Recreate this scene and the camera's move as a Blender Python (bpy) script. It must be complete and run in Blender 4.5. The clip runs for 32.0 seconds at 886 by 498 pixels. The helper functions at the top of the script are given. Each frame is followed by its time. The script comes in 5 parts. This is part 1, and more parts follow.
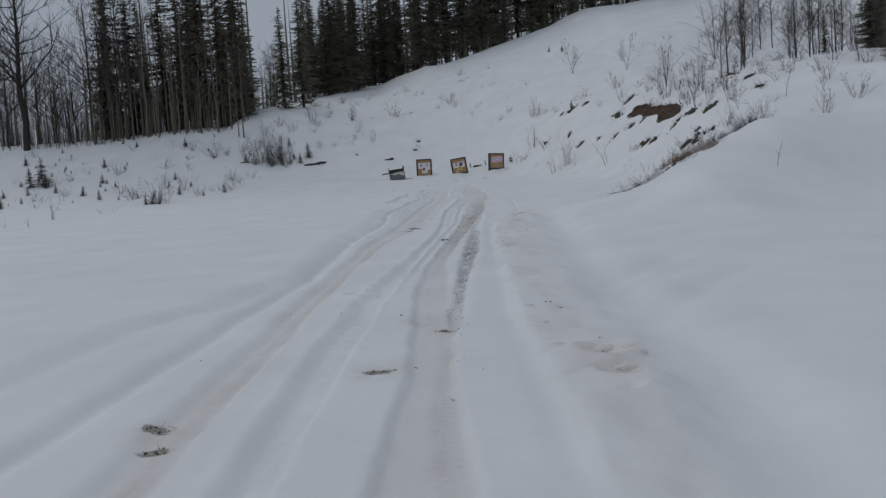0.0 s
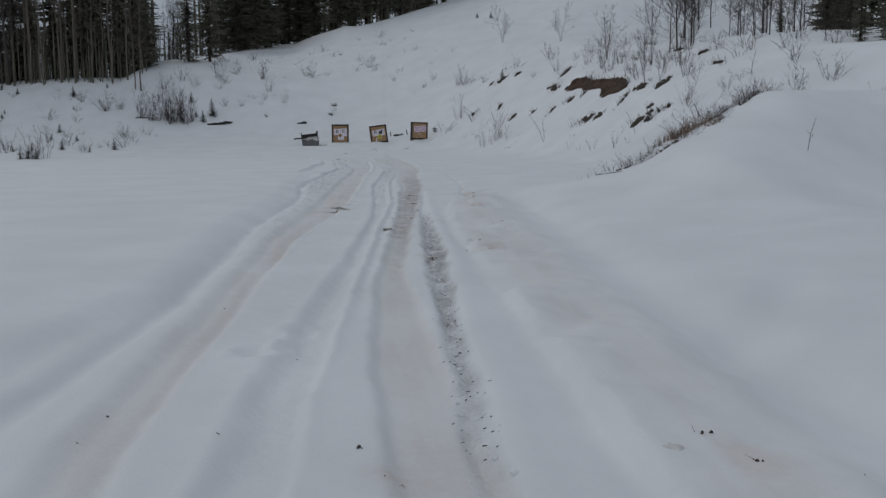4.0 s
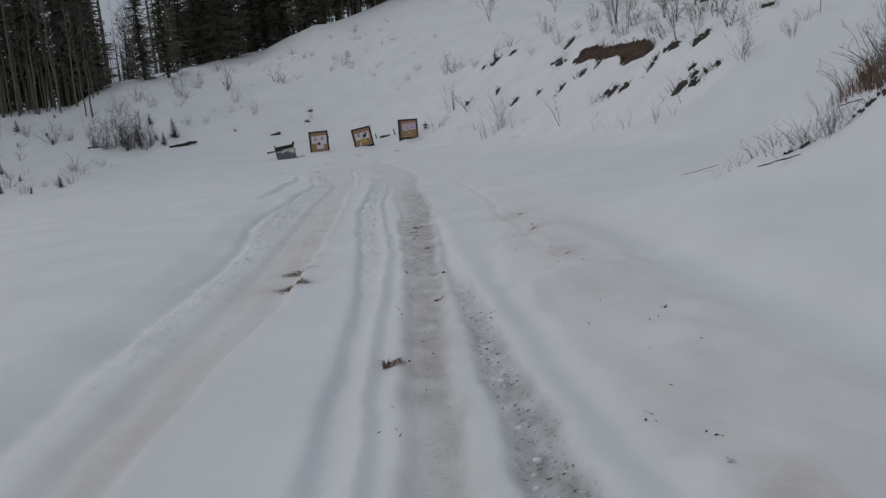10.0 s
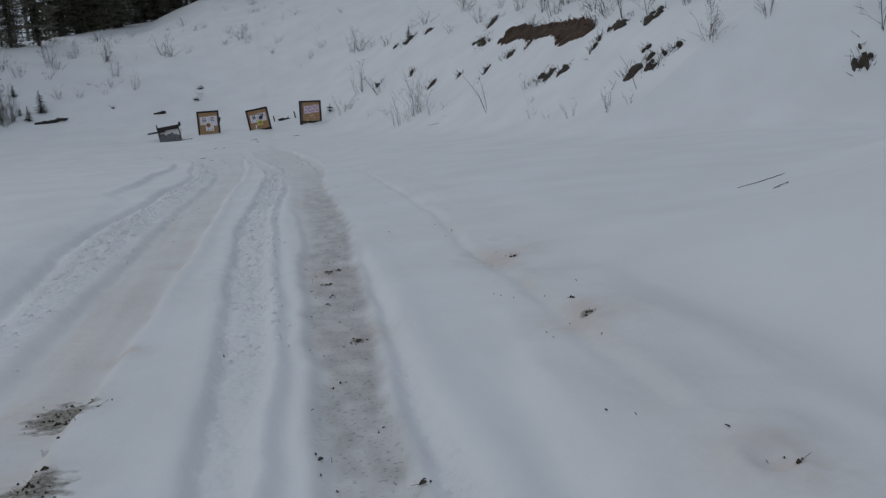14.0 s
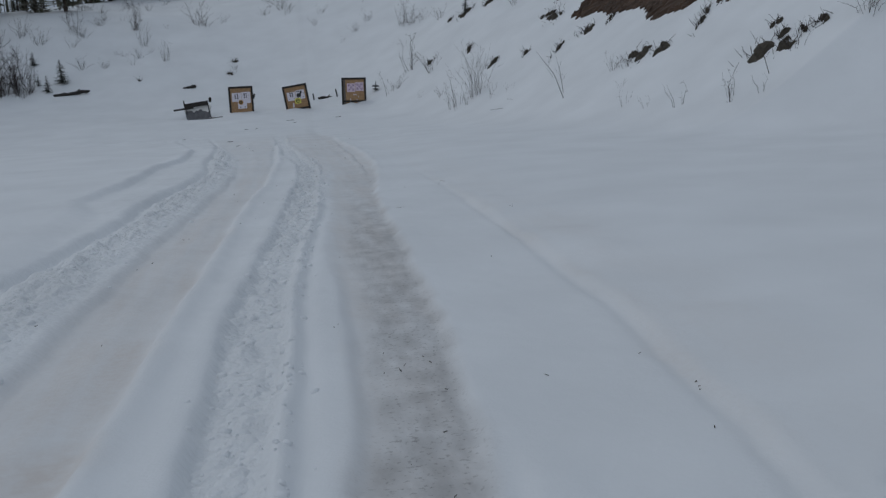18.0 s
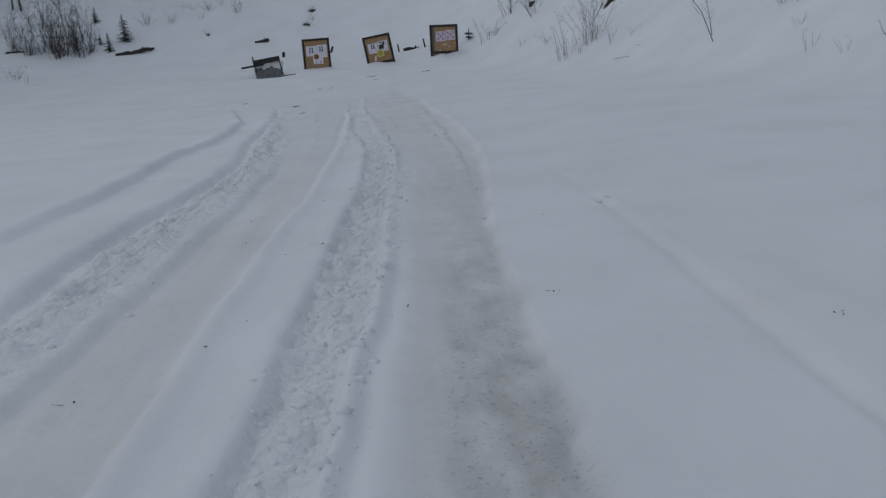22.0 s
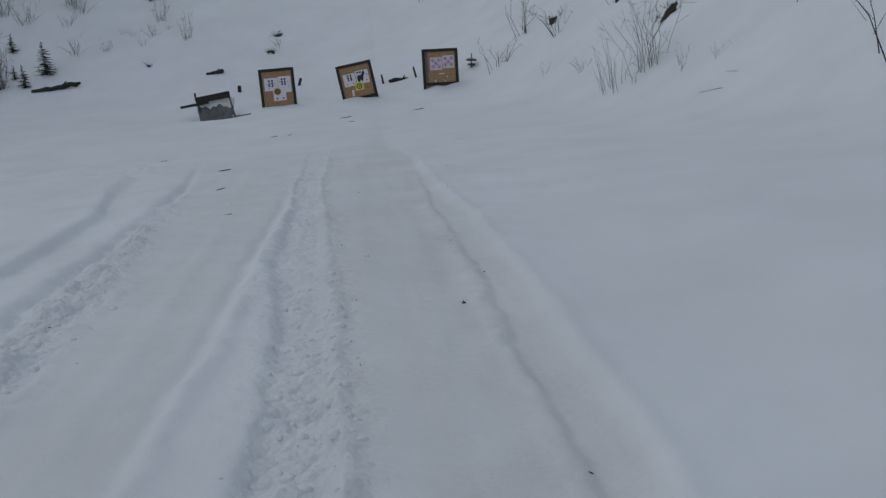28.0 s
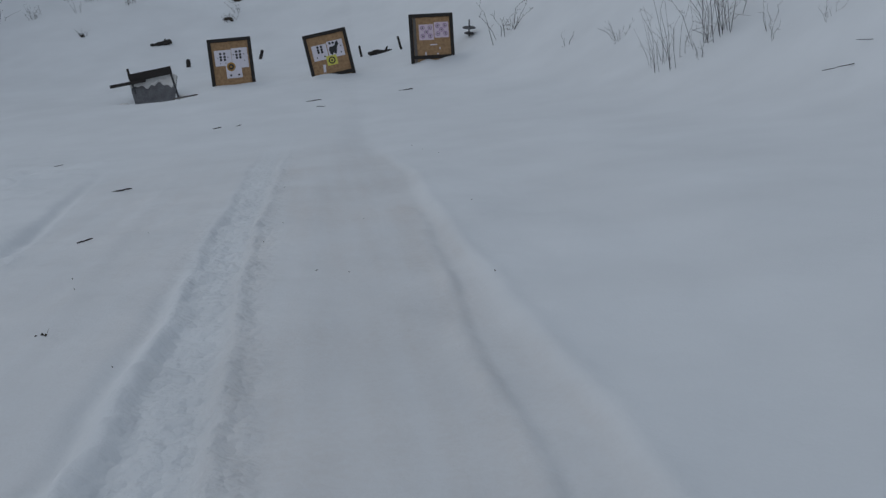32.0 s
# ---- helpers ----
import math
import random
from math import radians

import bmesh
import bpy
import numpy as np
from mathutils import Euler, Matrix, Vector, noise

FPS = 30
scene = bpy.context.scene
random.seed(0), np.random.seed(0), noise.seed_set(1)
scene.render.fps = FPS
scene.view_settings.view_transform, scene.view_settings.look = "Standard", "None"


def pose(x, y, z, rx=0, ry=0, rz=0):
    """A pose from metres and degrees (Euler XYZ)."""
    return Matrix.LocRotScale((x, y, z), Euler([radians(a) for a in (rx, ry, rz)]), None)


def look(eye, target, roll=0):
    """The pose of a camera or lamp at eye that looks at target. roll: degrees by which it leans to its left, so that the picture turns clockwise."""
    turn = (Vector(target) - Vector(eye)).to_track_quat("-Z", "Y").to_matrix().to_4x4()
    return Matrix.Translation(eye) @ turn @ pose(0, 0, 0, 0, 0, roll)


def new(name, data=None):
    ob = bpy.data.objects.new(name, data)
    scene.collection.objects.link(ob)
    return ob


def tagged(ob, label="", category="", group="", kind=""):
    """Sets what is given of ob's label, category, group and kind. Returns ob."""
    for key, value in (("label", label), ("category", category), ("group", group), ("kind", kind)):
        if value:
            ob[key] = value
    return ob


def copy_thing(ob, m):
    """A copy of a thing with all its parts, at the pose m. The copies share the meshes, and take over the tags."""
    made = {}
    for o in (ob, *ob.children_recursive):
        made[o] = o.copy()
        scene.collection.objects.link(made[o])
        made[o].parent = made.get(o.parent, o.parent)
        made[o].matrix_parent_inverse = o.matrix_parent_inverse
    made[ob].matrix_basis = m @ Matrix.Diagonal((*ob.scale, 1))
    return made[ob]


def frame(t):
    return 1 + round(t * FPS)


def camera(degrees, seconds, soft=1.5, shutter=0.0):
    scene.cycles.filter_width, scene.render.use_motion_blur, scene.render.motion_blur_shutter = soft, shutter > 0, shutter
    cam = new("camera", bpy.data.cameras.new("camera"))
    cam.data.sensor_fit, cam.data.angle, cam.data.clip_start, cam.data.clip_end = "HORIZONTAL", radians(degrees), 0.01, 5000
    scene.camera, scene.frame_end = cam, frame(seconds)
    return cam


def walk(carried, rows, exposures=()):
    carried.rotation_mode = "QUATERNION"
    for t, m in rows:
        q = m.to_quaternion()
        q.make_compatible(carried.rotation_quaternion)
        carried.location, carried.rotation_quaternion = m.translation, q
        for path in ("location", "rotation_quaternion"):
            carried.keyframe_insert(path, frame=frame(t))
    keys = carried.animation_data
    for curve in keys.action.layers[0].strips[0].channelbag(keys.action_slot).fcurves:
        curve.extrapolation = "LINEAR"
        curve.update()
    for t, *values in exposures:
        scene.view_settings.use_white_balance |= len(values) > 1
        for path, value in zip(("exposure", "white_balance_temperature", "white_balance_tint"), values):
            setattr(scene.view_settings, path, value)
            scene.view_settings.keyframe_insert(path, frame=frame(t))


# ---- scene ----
EXPOSURES = [(0, -0.13, 6280, 10.5), (1, -0.18, 6420, 10.5), (2, -0.22, 6270, 10), (3, -0.24, 6270, 10), (4, -0.19, 6300, 10), (7, -0.15, 6520, 12), (8, -0.19, 6480, 12), (9, -0.16, 6520, 12), (10, -0.17, 6480, 11.5), (11, -0.24, 6250, 10.5), (12, -0.25, 6150, 10), (13, -0.27, 6080, 9.5), (16, -0.23, 6240, 10), (17, -0.21, 6140, 10), (18, -0.29, 5980, 8.5), (20, -0.27, 6000, 8.5), (22, -0.29, 5990, 9), (25, -0.28, 5990, 8.5), (28, -0.29, 5980, 8.5), (32, -0.29, 5960, 8.5)]
cam = camera(50.62, 32.0, soft=1.35)
# seconds, x, y, z, yaw, pitch, roll
PATH = [
    (0, 0.001, -0.000, 1.537, -0.79, -5.09, -3.54),
    (0.5, -0.040, 0.625, 1.534, 0.40, -5.30, -3.06),
    (1, -0.054, 1.282, 1.511, -5.55, -8.00, -2.21),
    (1.5, -0.141, 2.028, 1.485, -1.98, -8.11, -1.95),
    (2, -0.203, 2.761, 1.444, -2.20, -9.21, -1.62),
    (2.5, -0.232, 3.521, 1.431, -3.96, -9.83, -1.05),
    (3, -0.351, 4.214, 1.419, -4.67, -10.26, -0.16),
    (3.5, -0.370, 4.966, 1.397, -5.41, -7.82, -0.57),
    (4, -0.417, 5.645, 1.397, -6.44, -7.02, -0.53),
    (4.5, -0.384, 6.201, 1.387, -8.25, -6.51, -3.13),
    (6.5, -0.280, 9.014, 1.431, -9.79, -5.72, -4.75),
    (7, -0.213, 9.750, 1.434, -8.55, -6.30, -5.75),
    (7.5, -0.157, 10.470, 1.423, -7.41, -7.16, -6.20),
    (8, -0.072, 11.271, 1.412, -7.06, -6.67, -6.41),
    (8.5, -0.098, 11.970, 1.387, -7.65, -7.39, -6.21),
    (9, -0.058, 12.614, 1.380, -6.96, -6.42, -6.45),
    (9.5, -0.036, 13.356, 1.362, -4.07, -7.06, -6.43),
    (10, 0.068, 14.011, 1.337, -6.57, -7.23, -6.57),
    (10.5, 0.074, 14.685, 1.325, -3.67, -9.13, -6.90),
    (11, 0.132, 15.349, 1.346, -4.76, -12.31, -5.41),
    (11.5, 0.179, 16.045, 1.355, -4.99, -12.17, -4.91),
    (12, 0.227, 16.771, 1.342, -6.84, -11.11, -5.55),
    (12.5, 0.277, 17.522, 1.326, -9.10, -10.69, -4.45),
    (13, 0.286, 18.266, 1.321, -10.35, -9.99, -4.96),
    (13.5, 0.397, 18.992, 1.299, -11.89, -8.44, -5.35),
    (15.5, 0.694, 21.811, 1.241, -13.57, -9.64, -3.89),
    (16, 0.735, 22.445, 1.263, -7.90, -6.97, -2.61),
    (16.5, 0.747, 23.112, 1.283, -9.64, -7.10, -3.11),
    (17, 0.771, 23.817, 1.307, -8.14, -9.11, -3.77),
    (17.5, 0.856, 24.558, 1.341, -11.04, -10.74, -4.12),
    (18, 0.913, 25.366, 1.379, -10.33, -9.65, -3.36),
    (18.5, 0.937, 26.224, 1.421, -10.08, -8.73, -4.13),
    (19, 1.005, 27.034, 1.423, -7.96, -9.21, -4.64),
    (19.5, 1.097, 27.738, 1.418, -5.36, -9.38, -4.58),
    (20, 1.212, 28.450, 1.397, -5.98, -9.65, -6.13),
    (20.5, 1.296, 29.225, 1.385, -4.60, -9.25, -6.54),
    (21, 1.403, 30.000, 1.379, -8.39, -9.45, -6.72),
    (21.5, 1.424, 30.781, 1.387, -6.53, -11.83, -5.05),
    (22, 1.456, 31.481, 1.411, -4.46, -12.31, -5.02),
    (22.5, 1.514, 32.218, 1.413, -2.89, -12.54, -4.38),
    (23, 1.588, 32.955, 1.421, -4.08, -12.85, -5.11),
    (23.5, 1.656, 33.756, 1.421, -2.38, -12.47, -5.41),
    (24, 1.694, 34.520, 1.440, -2.14, -12.44, -5.85),
    (24.5, 1.754, 35.289, 1.429, -4.01, -13.01, -5.78),
    (25, 1.705, 35.993, 1.445, -3.39, -9.85, -3.78),
    (25.5, 1.778, 36.676, 1.418, -5.46, -8.60, -4.12),
    (27.5, 1.989, 40.114, 1.419, -7.11, -11.01, -5.34),
    (28, 2.050, 40.954, 1.425, -5.27, -10.63, -5.68),
    (28.5, 2.079, 41.709, 1.430, -6.54, -13.09, -5.56),
    (29, 2.153, 42.491, 1.431, -4.73, -11.43, -6.10),
    (29.5, 2.186, 43.250, 1.425, -3.97, -11.43, -6.04),
    (30, 2.235, 44.024, 1.415, -3.80, -11.88, -6.74),
    (30.5, 2.234, 44.805, 1.402, -2.77, -10.54, -4.84),
    (31, 2.261, 45.556, 1.403, -4.72, -11.33, -5.28),
    (31.5, 2.277, 46.302, 1.412, -3.92, -12.41, -5.09),
    (32, 2.325, 46.945, 1.422, -6.39, -12.39, -5.73),
]
walk(cam, [(t, pose(x, y, z, 90 + pitch, 0, yaw) @ pose(0, 0, 0, 0, 0, roll)) for t, x, y, z, yaw, pitch, roll in PATH], EXPOSURES)

# ---- where the driven tracks lie beside the road's line: metres along it, metres across it ----
TRACKS = {
    "bank": ((4, -3.6), (7.4, -2.9), (9.9, -2.72), (11, -2.15), (12.5, -1.95), (14, -1.68), (16, -1.78), (20, -1.98), (24, -1.85), (28, -1.9), (31, -2.15), (35, -2.1), (38, -2.2), (39.6, -2.62), (41, -2.5), (43, -2.38), (45.5, -2.5), (48.5, -2.25), (53, -2.55), (56, -3.2), (59, -3.75), (62, -5.0)),
    "outer": ((4, -1.85), (6, -1.78), (9, -1.7), (11.6, -1.6), (14, -1.5), (17, -1.58), (20, -1.68), (24, -1.55), (27, -1.5), (31, -1.82), (34, -1.8), (37, -1.57), (40, -1.56), (42.5, -1.38), (45, -1.36), (48, -1.65), (51, -1.8), (55, -2.05), (57, -2.3), (62, -3.0)),
    "left_outer": ((4, -1.1), (10, -1.18), (16, -1.2), (19.5, -1.24), (22, -1.1), (25, -1.0), (31, -0.95), (35, -0.93), (38.5, -0.78), (41, -0.74), (43.5, -0.75), (46, -0.86), (48, -0.98), (50.5, -1.25), (54, -1.74), (60, -2.6)),
    "left_inner": ((4, -0.74), (8, -0.83), (11, -0.9), (15, -0.88), (18, -0.85), (20.5, -0.72), (22, -0.52), (25, -0.4), (28, -0.32), (31, -0.28), (38.5, -0.18), (41, -0.06), (47, -0.08), (50, -0.2), (56, -0.36), (60, -0.5)),
    "narrow_left": ((4, -0.36), (9, -0.45), (11, -0.41), (14, -0.24), (16, -0.1), (18.5, 0.0), (20, 0.1), (22, 0.17), (25, 0.17), (28, 0.14), (31, 0.1), (33, 0.18), (36, 0.3), (39, 0.43), (42, 0.49), (45, 0.45), (47.3, 0.28), (48.5, 0.1), (50, 0.04), (52, -0.1), (55, -0.27), (60, -0.5)),
    "narrow_right": ((4, -0.12), (10, -0.14), (13, -0.06), (15.5, 0.04), (18, 0.16), (20, 0.24), (22.3, 0.36), (25, 0.47), (28, 0.48), (32, 0.5), (35, 0.61), (37.5, 0.78), (40.5, 0.82), (44, 0.83), (46.5, 0.68), (48.5, 0.53), (50, 0.43), (53, 0.17), (57, 0.0), (60, -0.1)),
    "rut_inner": ((4, 0.37), (7, 0.42), (9.5, 0.3), (11.3, 0.22), (14.3, 0.21), (17, 0.35), (19, 0.46), (21.5, 0.58), (24, 0.66), (27, 0.73), (30, 0.86), (34, 0.88), (38, 1.0), (42, 1.1), (46, 1.05), (52, 0.8), (60, 0.5)),
    "rut_outer": ((4, 0.92), (7, 0.78), (9, 0.75), (12, 0.62), (15.3, 0.5), (17, 0.62), (19.5, 0.74), (22, 0.9), (25, 1.07), (28, 1.26), (31.5, 1.46), (35, 1.54), (38, 1.58), (40, 1.71), (41.5, 1.86), (44, 1.95), (47, 1.97), (50, 1.9), (52, 1.77), (54.5, 1.65), (57.6, 1.57), (61, 1.25), (64, 1.04)),
    "groove_left": ((4, 0.62), (9.7, 0.66), (12, 0.72), (14.5, 0.74), (17.8, 0.84), (20, 0.92), (22, 0.99), (25, 1.12), (28, 1.3)),
    "groove_right": ((4, 0.75), (9.3, 0.78), (12, 0.84), (14.5, 0.95), (17, 1.07), (20, 1.11), (22, 1.15), (25, 1.21), (28, 1.38), (31, 1.5)),
    "ridge": ((38, 1.5), (42, 1.65), (47, 1.67), (49, 1.62), (51, 1.52), (54, 1.5), (60, 1.3)),
    "verge": ((4, 1.5), (7, 1.46), (9, 1.34), (11.4, 1.35), (15, 1.42), (18, 1.39), (22, 1.46), (25, 1.8)),
    "verge_end": ((4, 2.12), (7, 2.3), (9, 2.18), (11, 2.18), (14, 2.28), (17, 2.45), (20, 2.52), (24, 2.62)),
    "foot": ((20, 1.75), (22, 1.95), (24.5, 2.1), (26, 2.24), (28, 2.3), (30.3, 2.5), (33, 2.62), (36, 2.64), (39, 2.69), (42, 2.6), (46, 2.68)),
}
# old footprints and broken holes in the crust: x, y, reach, depth
DENTS = ((-0.71, 12.4, 0.10, 0.035), (-0.95, 11.7, 0.12, 0.03), (-0.8, 11.8, 0.06, 0.03), (1.29, 7.1, 0.15, 0.06), (1.27, 6.42, 0.14, 0.04), (1.0, 6.5, 0.08, 0.025), (1.22, 5.75, 0.07, 0.03), (2.05, 22.2, 0.06, 0.03), (2.5, 27.3, 0.10, 0.03), (1.45, 16.6, 0.06, 0.025), (1.15, 16.8, 0.06, 0.025), (2.9, 27.9, 0.08, 0.02), (3.46, 39.1, 0.07, 0.03), (0.33, 28.0, 0.07, 0.03), (1.07, 38.6, 0.05, 0.02))
# holes thawed down to soil and dead grass: x, y, half width, half length
THAWED = ((-0.38, 23.3, 0.30, 0.34), (-0.38, 24.4, 0.25, 0.36), (0.33, 19.5, 0.11, 0.16), (-0.46, 7.08, 0.19, 0.11), (0.11, 8.92, 0.15, 0.10), (-1.82, 5.88, 0.15, 0.12), (-1.7, 5.45, 0.14, 0.11), (0.66, 16.4, 0.09, 0.14),
          (1.28, 27.7, 0.06, 0.15), (1.21, 27.1, 0.06, 0.08), (1.16, 25.1, 0.06, 0.1), (1.37, 27.75, 0.06, 0.07), (0.85, 21.55, 0.07, 0.06), (2.31, 24.35, 0.05, 0.09), (2.69, 26.85, 0.04, 0.06))
# places where dirt has melted out of the snow and stained it: x, y, reach
STAINS = ((-0.40, 23.35, 0.42), (-0.44, 24.45, 0.40), (-0.15, 25.4, 0.2), (0.33, 19.5, 0.22), (-0.46, 7.08, 0.30), (0.10, 8.9, 0.24), (-1.8, 5.75, 0.30), (0.66, 16.4, 0.25), (1.28, 7.0, 0.42), (1.26, 6.5, 0.3),
          (-0.22, 9.4, 0.2), (1.25, 27.6, 0.32), (1.2, 25.2, 0.35), (0.9, 21.6, 0.3), (0.64, 19.85, 0.3), (2.3, 24.4, 0.4), (2.6, 26.9, 0.45), (2.1, 22.2, 0.3), (1.4, 16.7, 0.3), (1.37, 27.75, 0.25), (1.28, 9.2, 0.2), (-0.05, 29.2, 0.3))

# ---- overcast winter daylight ----
world = bpy.data.worlds.new("overcast_sky")
scene.world = world
world.use_nodes = True
wt = world.node_tree
sky = wt.nodes.new("ShaderNodeTexSky")
sky.sky_type, sky.sun_disc = "NISHITA", False
sky.sun_elevation, sky.sun_rotation = radians(32), radians(200)
sky.air_density, sky.dust_density, sky.ozone_density = 1.0, 4.0, 1.0
pale = wt.nodes.new("ShaderNodeHueSaturation")
pale.inputs["Saturation"].default_value = 0.22
veil = wt.nodes.new("ShaderNodeMix")
veil.data_type = "RGBA"
veil.inputs["Factor"].default_value = 0.75
veil.inputs["B"].default_value = (5.38, 6.05, 6.95, 1)
wt.links.new(sky.outputs["Color"], pale.inputs["Color"])
wt.links.new(pale.outputs["Color"], veil.inputs["A"])
wt.links.new(veil.outputs["Result"], wt.nodes["Background"].inputs["Color"])
wt.nodes["Background"].inputs["Strength"].default_value = 0.062
sun = new("sun", bpy.data.lights.new("sun", "SUN"))
sun.data.energy, sun.data.angle, sun.data.color = 0.6, radians(48), (1.0, 0.96, 0.90)
sun.matrix_world = look((-40, 78, 60), (0, 30, 0))

# ---- materials ----
def material(name, color, rough=0.8, metal=0.0, second=None, scale=8.0, bump_size=None, bump=0.3, spread=0.12, per_object=0.0):
    """A surface whose colour wanders between two tones at two scales, with fine relief."""
    m = bpy.data.materials.new(name)
    m.use_nodes = True
    nt = m.node_tree
    b = nt.nodes["Principled BSDF"]
    b.inputs["Roughness"].default_value, b.inputs["Metallic"].default_value = rough, metal
    coord = nt.nodes.new("ShaderNodeTexCoord")
    n1, n2 = nt.nodes.new("ShaderNodeTexNoise"), nt.nodes.new("ShaderNodeTexNoise")
    for n, s in ((n1, scale), (n2, scale * 7)):
        n.inputs["Scale"].default_value, n.inputs["Detail"].default_value = s, 5
        nt.links.new(coord.outputs["Object"], n.inputs["Vector"])
    add = nt.nodes.new("ShaderNodeMath")
    add.operation = "ADD"
    nt.links.new(n1.outputs["Fac"], add.inputs[0])
    nt.links.new(n2.outputs["Fac"], add.inputs[1])
    last = add
    if per_object:
        info, mul = nt.nodes.new("ShaderNodeObjectInfo"), nt.nodes.new("ShaderNodeMath")
        mul.operation = "MULTIPLY_ADD"
        mul.inputs[1].default_value = per_object
        nt.links.new(info.outputs["Random"], mul.inputs[0])
        nt.links.new(add.outputs[0], mul.inputs[2])
        last = mul
    rmp = nt.nodes.new("ShaderNodeValToRGB")
    dark = second or tuple(c * (1 - 3 * spread) for c in color)
    rmp.color_ramp.elements[0].position, rmp.color_ramp.elements[1].position = 0.35, 0.68
    rmp.color_ramp.elements[0].color, rmp.color_ramp.elements[1].color = (*dark, 1), (*color, 1)
    half = nt.nodes.new("ShaderNodeMath")
    half.operation = "MULTIPLY"
    half.inputs[1].default_value = 0.5
    nt.links.new(last.outputs[0], half.inputs[0])
    nt.links.new(half.outputs[0], rmp.inputs["Fac"])
    nt.links.new(rmp.outputs["Color"], b.inputs["Base Color"])
    bn = nt.nodes.new("ShaderNodeBump")
    bn.inputs["Strength"].default_value, bn.inputs["Distance"].default_value = bump, 0.02
    n3 = nt.nodes.new("ShaderNodeTexNoise")
    n3.inputs["Scale"].default_value, n3.inputs["Detail"].default_value = bump_size or scale * 5, 6
    nt.links.new(coord.outputs["Object"], n3.inputs["Vector"])
    nt.links.new(n3.outputs["Fac"], bn.inputs["Height"])
    nt.links.new(bn.outputs["Normal"], b.inputs["Normal"])
    return m


def snow_material():
    """Snow; the ground's own masks say where it is packed and browned, gritty, or broken into crumbs."""
    m = bpy.data.materials.new("snow")
    m.use_nodes = True
    nt = m.node_tree
    b = nt.nodes["Principled BSDF"]

    def math(op, *feeds):
        n = nt.nodes.new("ShaderNodeMath")
        n.operation = op
        for k, f in enumerate(feeds):
            if isinstance(f, (int, float)):
                n.inputs[k].default_value = f
            else:
                nt.links.new(f, n.inputs[k])
        return n.outputs[0]

    def noise_of(scale, detail, source):
        n = nt.nodes.new("ShaderNodeTexNoise")
        n.inputs["Scale"].default_value, n.inputs["Detail"].default_value = scale, detail
        nt.links.new(source, n.inputs["Vector"])
        return n.outputs["Fac"]

    def spread(value, low, high, to_low=0.0, to_high=1.0):
        n = nt.nodes.new("ShaderNodeMapRange")
        n.inputs["From Min"].default_value, n.inputs["From Max"].default_value = low, high
        n.inputs["To Min"].default_value, n.inputs["To Max"].default_value = to_low, to_high
        nt.links.new(value, n.inputs["Value"])
        return n.outputs["Result"]

    def mask(name):
        n = nt.nodes.new("ShaderNodeAttribute")
        n.attribute_name = name
        return n.outputs["Fac"]

    def stretched(along, across):
        n = nt.nodes.new("ShaderNodeMapping")
        n.inputs["Scale"].default_value = (across, along, 1)
        nt.links.new(place_in.outputs["Position"], n.inputs["Vector"])
        return n.outputs["Vector"]

    def mixed(factor, one, two, blend="MIX"):
        n = nt.nodes.new("ShaderNodeMix")
        n.data_type, n.blend_type = "RGBA", blend
        for key, feed in (("Factor", factor), ("A", one), ("B", two)):
            if isinstance(feed, (int, float, tuple)):
                n.inputs[key].default_value = feed
            else:
                nt.links.new(feed, n.inputs[key])
        return n.outputs["Result"]

    place_in = nt.nodes.new("ShaderNodeNewGeometry")
    here = place_in.outputs["Position"]
    packed, grit, crust, stain, soil = mask("packed"), mask("grit"), mask("crust"), mask("stain"), mask("soil")
    # packed snow: browned in long streaks, worn through in patches
    streak = spread(noise_of(1.0, 6, stretched(0.35, 5.0)), 0.3, 0.7, 0.55, 1.35)
    patch = spread(noise_of(0.8, 4, here), 0.3, 0.7, 0.6, 1.3)
    fine_grit = spread(noise_of(26, 6, here), 0.3, 0.7, 0.75, 1.2)
    amount = math("MULTIPLY", math("MULTIPLY", packed, streak), math("MULTIPLY", patch, fine_grit))
    ring = math("MULTIPLY", stain, spread(noise_of(8, 7, here), 0.25, 0.75, 0.1, 1.1))
    amount = math("MINIMUM", math("ADD", amount, ring), 1.15)
    tone = mixed(amount, (0.80, 0.815, 0.83, 1), (0.672, 0.632, 0.602, 1))
    # grit worked in by the wheels, in ripples across the track and in specks
    ripple = noise_of(1.0, 6, stretched(2.8, 8.0))
    coarse = noise_of(3.0, 3, here)
    worn = spread(math("ADD", math("MULTIPLY", ripple, 0.6), math("MULTIPLY", coarse, 0.5)), 0.40, 0.74)
    specks = spread(noise_of(42, 4, here), 0.58, 0.68)
    dirty = math("MULTIPLY", grit, math("ADD", math("MULTIPLY", worn, 0.72), math("ADD", math("MULTIPLY", specks, 0.5), 0.13)))
    tone = mixed(dirty, tone, (0.30, 0.29, 0.285, 1))
    # bare soil and dead grass in the thawed holes
    hole = math("MULTIPLY", spread(math("ADD", math("MULTIPLY", soil, 1.6), math("MULTIPLY", noise_of(16, 7, here), 1.5)), 1.15, 1.6), math("MINIMUM", math("MULTIPLY", soil, 6.0), 0.9))
    tone = mixed(hole, tone, mixed(spread(noise_of(45, 4, here), 0.35, 0.65), (0.09, 0.08, 0.055, 1), (0.36, 0.34, 0.30, 1)))
    tone = mixed(1.0, tone, spread(noise_of(0.6, 5, here), 0.3, 0.7, 0.945, 1.03), "MULTIPLY")
    nt.links.new(tone, b.inputs["Base Color"])
    b.inputs["Roughness"].default_value = 0.75
